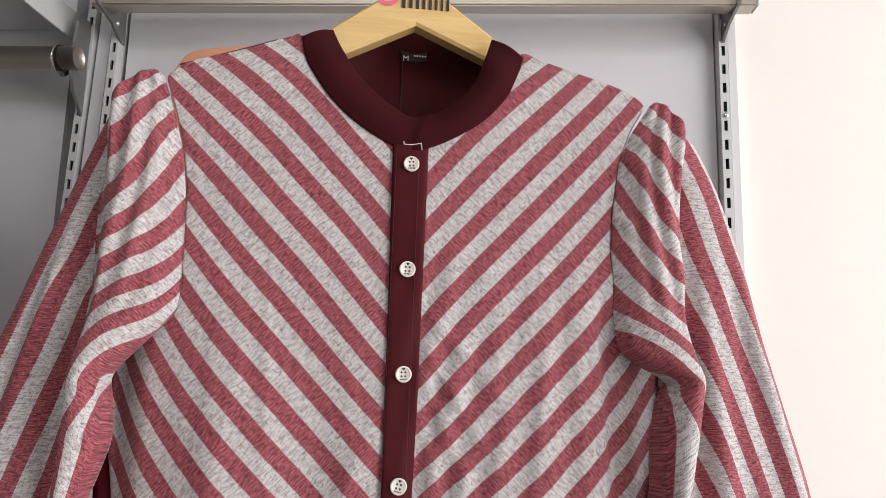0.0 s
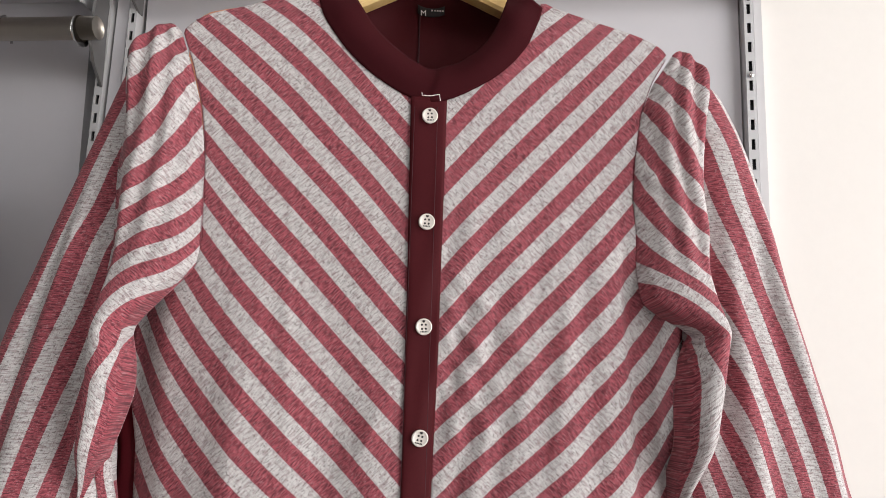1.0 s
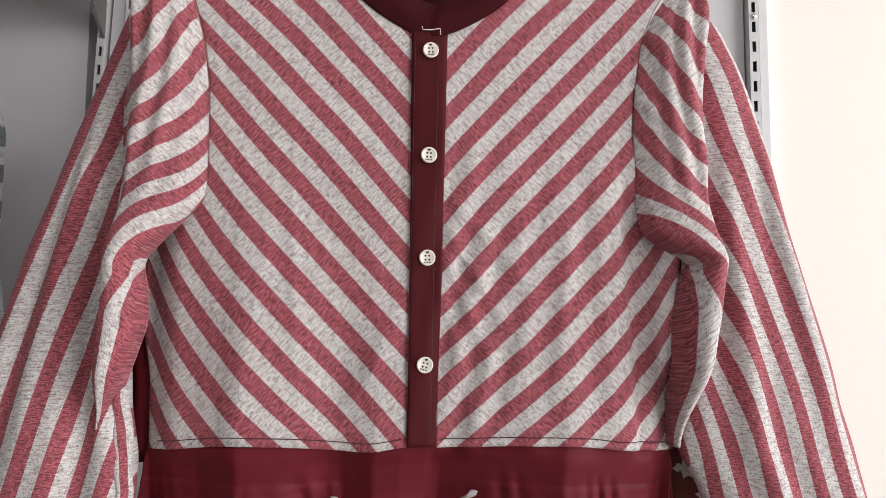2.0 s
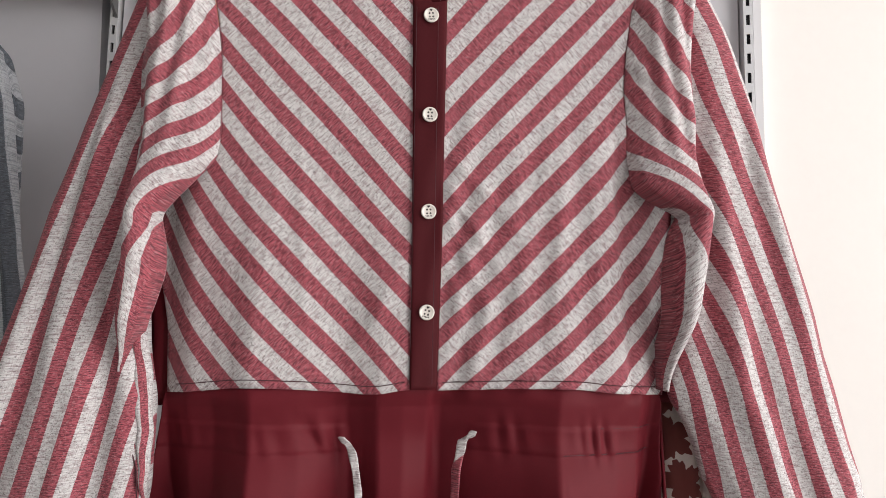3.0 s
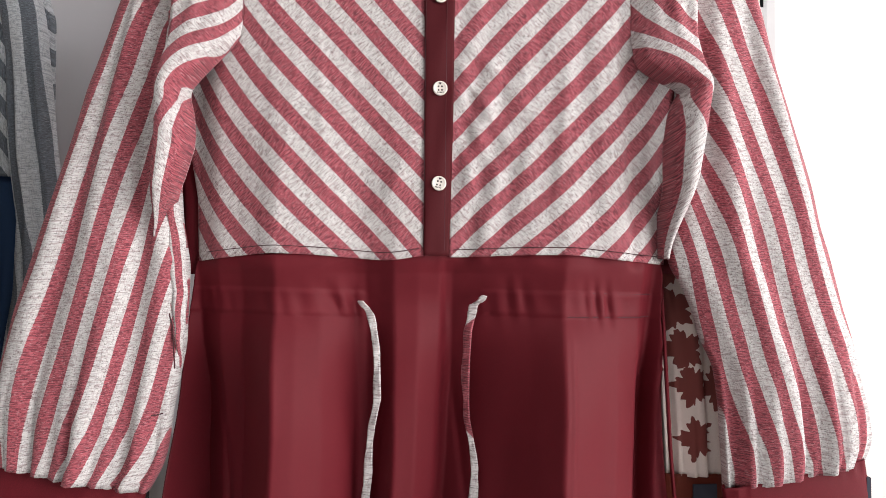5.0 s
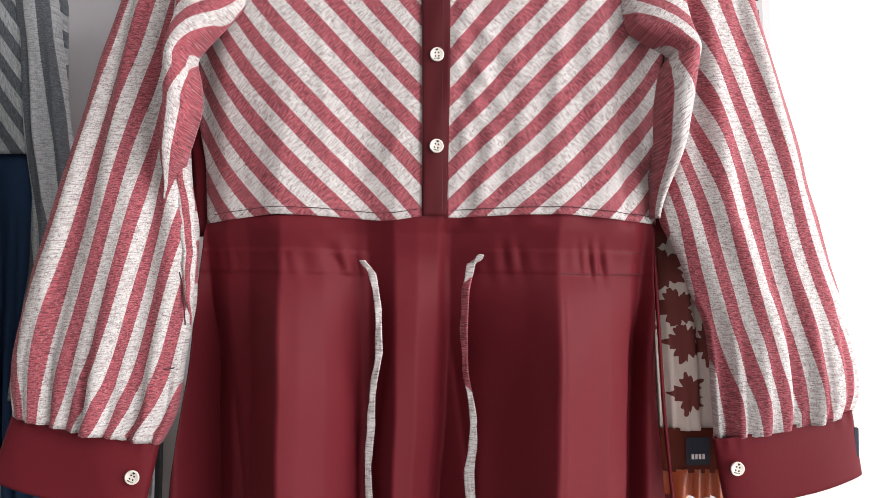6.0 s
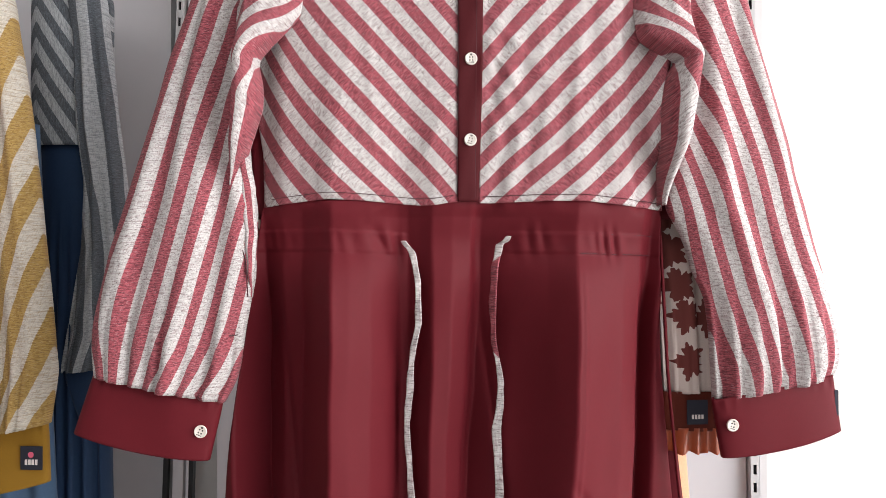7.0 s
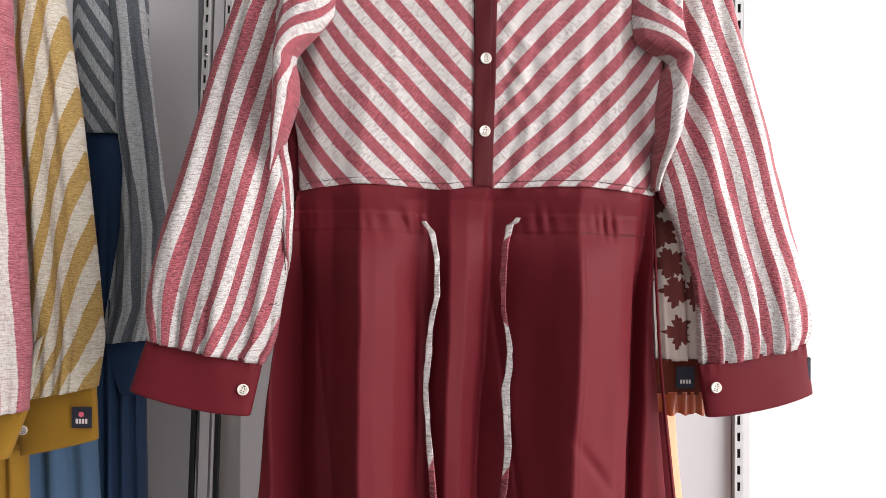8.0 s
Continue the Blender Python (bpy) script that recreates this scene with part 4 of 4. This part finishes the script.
def drawstring(pts, widths, turns, label):
    """A flat self-fabric tie, creased and twisting as it hangs."""
    k = np.linspace(0, 1, len(pts))
    s = np.linspace(0, 1, 160)[:, None]
    u = prof(s, list(zip(k, [p[0] for p in pts])), 0.008)
    z = prof(s, list(zip(k, [p[1] for p in pts])), 0.002)
    wd = 0.78 * prof(s, list(zip(k, widths)), 0.01)
    tw = prof(s, list(zip(k, turns)), 0.02)
    g = np.linspace(-1, 1, 7)[None, :]
    base = np.maximum.reduce([skirt_depth(u + d, z) for d in (-0.012, -0.006, 0.0, 0.006, 0.012)]) + 0.005
    U = u + wd * g * np.cos(tw)
    W = base + 0.004 * np.abs(np.sin(tw)) + wd * g * np.sin(tw) * 0.8 + 0.0012 * np.sin(s * 70 + g)
    UV = np.stack([prof(s, list(zip(k, [0.0 if t_ < 0.6 else 0.0105 for t_ in turns])), 0.01) + 0.35 * wd * g, s * 0.4 + 0 * g], -1)
    return sheet("drawstring", xyz(U, W, z + 0 * g), UV, ROSE, dress, label, 0.0016)


drawstring([(-0.067, 1.3125), (-0.058, 1.300), (-0.053, 1.275), (-0.052, 1.232), (-0.059, 1.195), (-0.061, 1.16), (-0.064, 1.127), (-0.061, 1.077), (-0.056, 1.02), (-0.052, 0.96), (-0.058, 0.90)],
           [0.003, 0.0045, 0.0034, 0.0042, 0.0034, 0.0048, 0.0038, 0.0036, 0.0062, 0.0062, 0.006], [0.1, 0.3, 0.2, 0.4, 0.2, 0.1, 0.3, 0.2, 0.9, 0.9, 0.8], "white and rose striped hanging drawstring tie")
drawstring([(0.039, 1.316), (0.030, 1.308), (0.025, 1.285), (0.0235, 1.25), (0.025, 1.21), (0.031, 1.175), (0.031, 1.15), (0.027, 1.12), (0.030, 1.058), (0.026, 1.01), (0.020, 0.96), (0.024, 0.88)],
           [0.003, 0.0045, 0.0055, 0.006, 0.0035, 0.0036, 0.0045, 0.006, 0.005, 0.0058, 0.006, 0.006], [0.1, 0.2, 0.9, 0.9, 0.8, 0.2, 0.2, 0.3, 0.3, 0.9, 0.9, 0.9], "white and rose striped hanging drawstring tie")


# ---- wooden hanger ----
hanger = thing("wooden_hanger", "varnished pale pine clothes hanger with a pink and black printed mark", "hanger", DRESS_AT @ pose(0.004, 0.022, 0.011))
n = 60
bm = bmesh.new()
rings = []
for i in range(n + 1):
    x = -0.165 + 0.33 * i / n
    ax = abs(x)
    lower = 1.7740 - (0.52 if x < 0 else 0.44) * ax
    high = min(1.818 - 0.2 * ax, 1.8185 - 0.73 * ax + 0.15 * max(0.0, ax - 0.09)) - lower
    yc = 0.018 + 0.10 * max(0.0, ax - 0.062)
    half = 0.0085
    rings.append([bm.verts.new((x, yc + dy, zz)) for dy, zz in ((-half + 0.002, lower), (-half, lower + 0.003), (-half, lower + high - 0.003), (-half + 0.003, lower + high), (half - 0.003, lower + high), (half, lower + high - 0.003), (half, lower + 0.003), (half - 0.002, lower))])
for r0, r1 in zip(rings, rings[1:]):
    for k in range(8):
        bm.faces.new((r0[k], r1[k], r1[(k + 1) % 8], r0[(k + 1) % 8]))
bm.faces.new(rings[0])
bm.faces.new(list(reversed(rings[-1])))
bmesh.ops.recalc_face_normals(bm, faces=bm.faces)
part("body", bm, PINE, hanger, "pale varnished pine")
hk = [(0.0, 0.018, 1.80), (0.0, 0.018, 1.86), (0.0, 0.018, 1.90)] + [(0.0, 0.018 - 0.022 + 0.022 * math.cos(g), 1.945 + 0.024 * math.sin(g)) for g in np.linspace(-0.6, 3.4, 18)]
cord("hook", hk, 0.0018, BRIGHT, hanger, "bent chrome wire hook", 8)
bm = bmesh.new()
for k in range(26):
    g0, g1 = 2 * math.pi * k / 26, 2 * math.pi * (k + 1) / 26
    q = [bm.verts.new((-0.025 + rr * math.cos(g), 0.0088 + 0.0, 1.7985 + rr * 0.9 * math.sin(g))) for rr, g in ((0.0065, g0), (0.0105, g0), (0.0105, g1), (0.0065, g1))]
    bm.faces.new(q)
part("printed_ring", bm, PINK_INK, hanger, "pink printed ring")
bm = bmesh.new()
for x0, x1, h in ((-0.0125, -0.0095, 0.014), (-0.0065, -0.0035, 0.014), (-0.0005, 0.0022, 0.014), (0.0050, 0.0076, 0.011), (0.0104, 0.0130, 0.011), (0.0158, 0.0180, 0.014), (0.0208, 0.0230, 0.011), (0.0258, 0.0282, 0.014)):
    box_bm(bm, (x0, 0.0084, 1.7885), (x1, 0.0092, 1.7885 + h))
part("printed_bar", bm, INK, hanger, "black printed bars")


# ---- garments behind the striped dress on the same arm ----
def shift_garment(name, label, depth, shoulder, half, hem_half, material, hem=0.6, drop=0.0, tilt=0.0, flare=0.0, sway=0.0, group="garments on the arm"):
    """A plain long garment on its hanger, hung one behind the other: shoulders, body and skirt as one soft tube."""
    ob = thing(name, label, "dress", DRESS_AT, group)
    th = np.linspace(0, 2 * math.pi, 90, endpoint=False)[None, :]
    z = np.concatenate([np.linspace(shoulder, shoulder - 0.05, 10), np.linspace(shoulder - 0.055, hem, 60)])[:, None]
    hw = prof(z, [(shoulder, 0.05), (shoulder - 0.012, half * 0.6), (shoulder - 0.026, half * 0.95), (shoulder - 0.05, half + 0.006), (1.5, half + 0.01), (1.34, half - 0.004), (1.15, half - 0.004), (1.09, flare * 0.97 if flare else half), (1.0, flare or half + 0.02), (hem, hem_half)])
    x = drop * step(z, 1.3, 1.6) + sway * step(z, 1.6, 1.2) + hw * np.cos(th)
    w = depth + (0.012 + 0.008 * step(z, 1.4, 0.9)) * np.sin(th) + 0.005 * np.sin(np.cos(th) * 16 + 1) * step(z, 1.5, 1.0)
    UV = np.stack([x + 0 * z, z + 0 * x], -1)
    z = z - tilt * (x - drop) * step(z, 1.5, 1.75)
    sheet("body", xyz(x, w, z + 0 * x), UV, material, ob, "", 0.001, True)
    return ob


leafy = shift_garment("leaf_print_dress", "cream dress printed with dark red leaves, hanging behind the striped one", -0.100, 1.74, 0.185, 0.21, LEAFY)
peach = shift_garment("peach_dress", "plain peach-orange dress hanging behind the others", -0.150, 1.808, 0.172, 0.26, PEACH, 0.62, -0.043, tilt=0.10, flare=0.215, sway=0.064)
navy = shift_garment("navy_dress", "dark navy dress hanging behind the striped one", -0.125, 1.762, 0.186, 0.19, NAVY, 0.75)
LO = [(1.72, 0.200), (1.50, 0.255), (1.35, 0.275), (1.20, 0.288), (1.10, 0.288)]
LI = [(1.72, 0.16), (1.50, 0.185), (1.35, 0.198), (1.25, 0.208), (1.10, 0.214)]
ring_sleeve("sleeve", leafy, LO, LI, (1.68, 1.68), (1.150, 1.150), 1, LEAFY, "leaf-printed sleeve", 0.016, -0.060, 0.6)
ring_sleeve("sleeve", leafy, [(p, -q + 0.050) for p, q in LO], [(p, -q + 0.040) for p, q in LI], (1.68, 1.68), (1.30, 1.30), -1, LEAFY, "leaf-printed sleeve", 0.012, -0.092, 0.6)
leaf_cuff = cuff(leafy, ((0.288, 1.152), (0.206, 1.152), (0.210, 1.112), (0.291, 1.112)), 0.002, -0.055, RUST, "rust-brown cuff with a dark woven label")
v, th = np.linspace(0, 1, 14)[:, None], np.linspace(0, 2 * math.pi, 96, endpoint=False)[None, :]
u = 0.2505 + (0.040 + 0.003 * v) * np.cos(th)
w = -0.055 + 0.011 * np.sin(th) + (0.0016 + 0.0022 * v) * np.sin(np.cos(th) * 19 + 2.0 * np.sin(np.cos(th) * 5))
sheet("ruffle", xyz(u, w, 1.1135 - 0.0265 * v + 0.0016 * v * np.sin(np.cos(th) * 14)), None, RUST_SATIN, leafy, "glossy rust-orange gathered ruffle", 0.0008, True)
block("woven_label", (0.2320, 0.0415, 1.118), (0.2545, 0.0430, 1.144), LABEL_NAVY, leaf_cuff, "small dark woven label", 0.0004)
bm = bmesh.new()
for k in range(4):
    box_bm(bm, (0.2370 + k * 0.0034, 0.0408, 1.124), (0.2392 + k * 0.0034, 0.0414, 1.1285))
part("woven_mark", bm, WHITE_THREAD, leaf_cuff)


# ---- garments on the next bay's rail ----
def rail_garment(name, label, x, y, turn, skirt_material, half=0.13, hem=0.5, shoulder=1.72):
    """A garment seen from its side on the rail: a narrow hanging body; sleeves and cuffs are added as parts."""
    ob = thing(name, label, "dress", pose(x, y, 0, 0, 0, turn), "garments on the rail")
    th = np.linspace(0, 2 * math.pi, 90, endpoint=False)[None, :]
    z = np.linspace(1.475, hem, 60)[:, None]
    hw = prof(z, [(1.475, half * 0.8), (1.0, half), (hem, half * 1.25)])
    w = (0.035 + 0.012 * np.sin(np.cos(th) * 21 + 1.0) * step(z, 1.4, 1.1)) * np.sin(th)
    sheet("skirt", xyz(hw * np.cos(th), w, z + 0 * th), None, skirt_material, ob, "", 0.001, True)
    cord("hanger_hook", [(0, 0, shoulder - 0.02), (0, 0, 1.80), (0, 0.3 * (0.235 - y), 1.86), (0, 0.235 - y, 1.899), (0, 0.256 - y, 1.885), (0, 0.256 - y, 1.87)], 0.0018, BRIGHT, ob, "thin chrome hanger hook", 8)
    return ob


def torso(ob, half, material, top=1.74, low=1.40, shift=0.0, slope=1.03):
    th = np.linspace(0, 2 * math.pi, 90, endpoint=False)[None, :]
    z = np.linspace(top, low, 50)[:, None]
    hw = prof(z, [(low, half), (top - 0.08, half), (top - 0.02, half * 0.7), (top, half * 0.35)])
    w = 0.042 * np.sin(th) * (0.5 + 0.5 * step(z, top, top - 0.08))
    u = hw * np.cos(th)
    d = (z + slope * np.abs(u - shift)) * 0.697
    return sheet("bodice", xyz(u, w, z + 0 * th), np.stack([d, u + 0 * z], -1), material, ob, "", 0.001, True)


grey = rail_garment("grey_striped_dress", "grey striped dress with navy skirt and cuffs hanging from the rail", -0.585, 0.15, 8, DENIM, 0.055)
torso(grey, 0.055, GREY, 1.74, 1.452, -0.035, 1.5)
GO = [(1.72, 0.045), (1.65, 0.062), (1.48, 0.080), (1.315, 0.102), (1.20, 0.104), (1.15, 0.090)]
GI = [(1.72, 0.0), (1.60, 0.020), (1.48, 0.024), (1.40, 0.034), (1.31, 0.030), (1.15, 0.005)]
ring_sleeve("sleeve", grey, GO, GI, (1.715, 1.715), (1.150, 1.142), 1, GREY, "grey-striped sleeve", 0.02, 0.035, 0.8, 0.004)
cuff(grey, ((0.094, 1.152), (0.006, 1.144), (0.032, 1.07), (0.085, 1.068)), 0.001, 0.035, DENIM, "navy cuff")

blue = rail_garment("blue_dress", "pale blue and denim-blue dress hanging from the rail", -0.69, 0.075, 6, BLUE, 0.125)
torso(blue, 0.05, GREY, 1.74, 1.40)
mustard = rail_garment("mustard_striped_dress", "cream dress with mustard stripes and mustard cuffs hanging from the rail", -0.70, 0.0, 4, MUSTARD, 0.085)
torso(mustard, 0.09, MUSTARD_STRIPE)
MO = [(1.74, 0.09), (1.60, 0.150), (1.455, 0.174), (1.31, 0.191), (1.166, 0.206), (1.10, 0.196)]
MI = [(1.74, 0.04), (1.60, 0.085), (1.45, 0.090), (1.31, 0.095), (1.166, 0.100), (1.09, 0.104)]
ring_sleeve("sleeve", mustard, MO, MI, (1.72, 1.72), (1.104, 1.088), 1, MUSTARD_STRIPE, "mustard-striped sleeve", 0.026, 0.03, 1.0, 0.010, 1.0, 0.30)
mc = cuff(mustard, ((0.196, 1.108), (0.095, 1.092), (0.098, 1.015), (0.199, 1.037)), 0.001, 0.03, MUSTARD, "mustard cuff with a dark woven label", (0.108, 1.05, 20))
block("woven_label", (0.172, -0.0445, 1.054), (0.198, -0.0428, 1.081), LABEL_NAVY, mc, "small dark woven label", 0.0004)
s, g = np.linspace(0, 1, 24)[:, None], np.linspace(-1, 1, 7)[None, :]
sheet("placket_tab", xyz(0.128 + 0.010 * s + (0.0035 + 0.003 * s) * g, 0.060 + 0.006 * np.sin(s * 3) - 0.002 * g ** 2, 1.092 + 0.075 * s + 0.006 * g), np.stack([0.004 + 0.4 * 0.006 * g + 0 * s, s * 0.08 + 0 * g], -1), MUSTARD_STRIPE, mustard, "loose cream placket tab above the cuff", 0.001)
bm = bmesh.new()
for k in range(4):
    box_bm(bm, (0.178 + k * 0.004, -0.0452, 1.060), (0.1807 + k * 0.004, -0.0446, 1.066))
part("woven_mark", bm, WHITE_THREAD, mc)
bm = bmesh.new()
bmesh.ops.create_circle(bm, cap_ends=True, segments=12, radius=0.0035, matrix=Matrix.Translation((0.185, -0.0450, 1.0715)) @ pose(0, 0, 0, 90, 0, 0))
part("woven_heart", bm, PINK_INK, mc)
pink = rail_garment("pink_striped_dress", "white dress with pink stripes and mustard skirt hanging from the rail", -0.680, -0.07, 4, MUSTARD, 0.05)
torso(pink, 0.09, PINK_STRIPE)
PO = [(1.74, 0.09), (1.60, 0.108), (1.455, 0.118), (1.31, 0.128), (1.166, 0.138), (1.08, 0.134)]
PI_ = [(1.74, 0.0), (1.60, 0.02), (1.45, 0.02), (1.31, 0.02), (1.166, 0.02), (1.08, 0.02)]
ring_sleeve("sleeve", pink, PO, PI_, (1.72, 1.72), (1.088, 1.08), 1, PINK_STRIPE, "pink-striped sleeve", 0.028, 0.03, 1.0, 0.0065)
cuff(pink, ((0.134, 1.09), (0.02, 1.08), (0.03, 1.02), (0.11, 1.03)), 0.001, 0.025, MUSTARD, "mustard cuff")
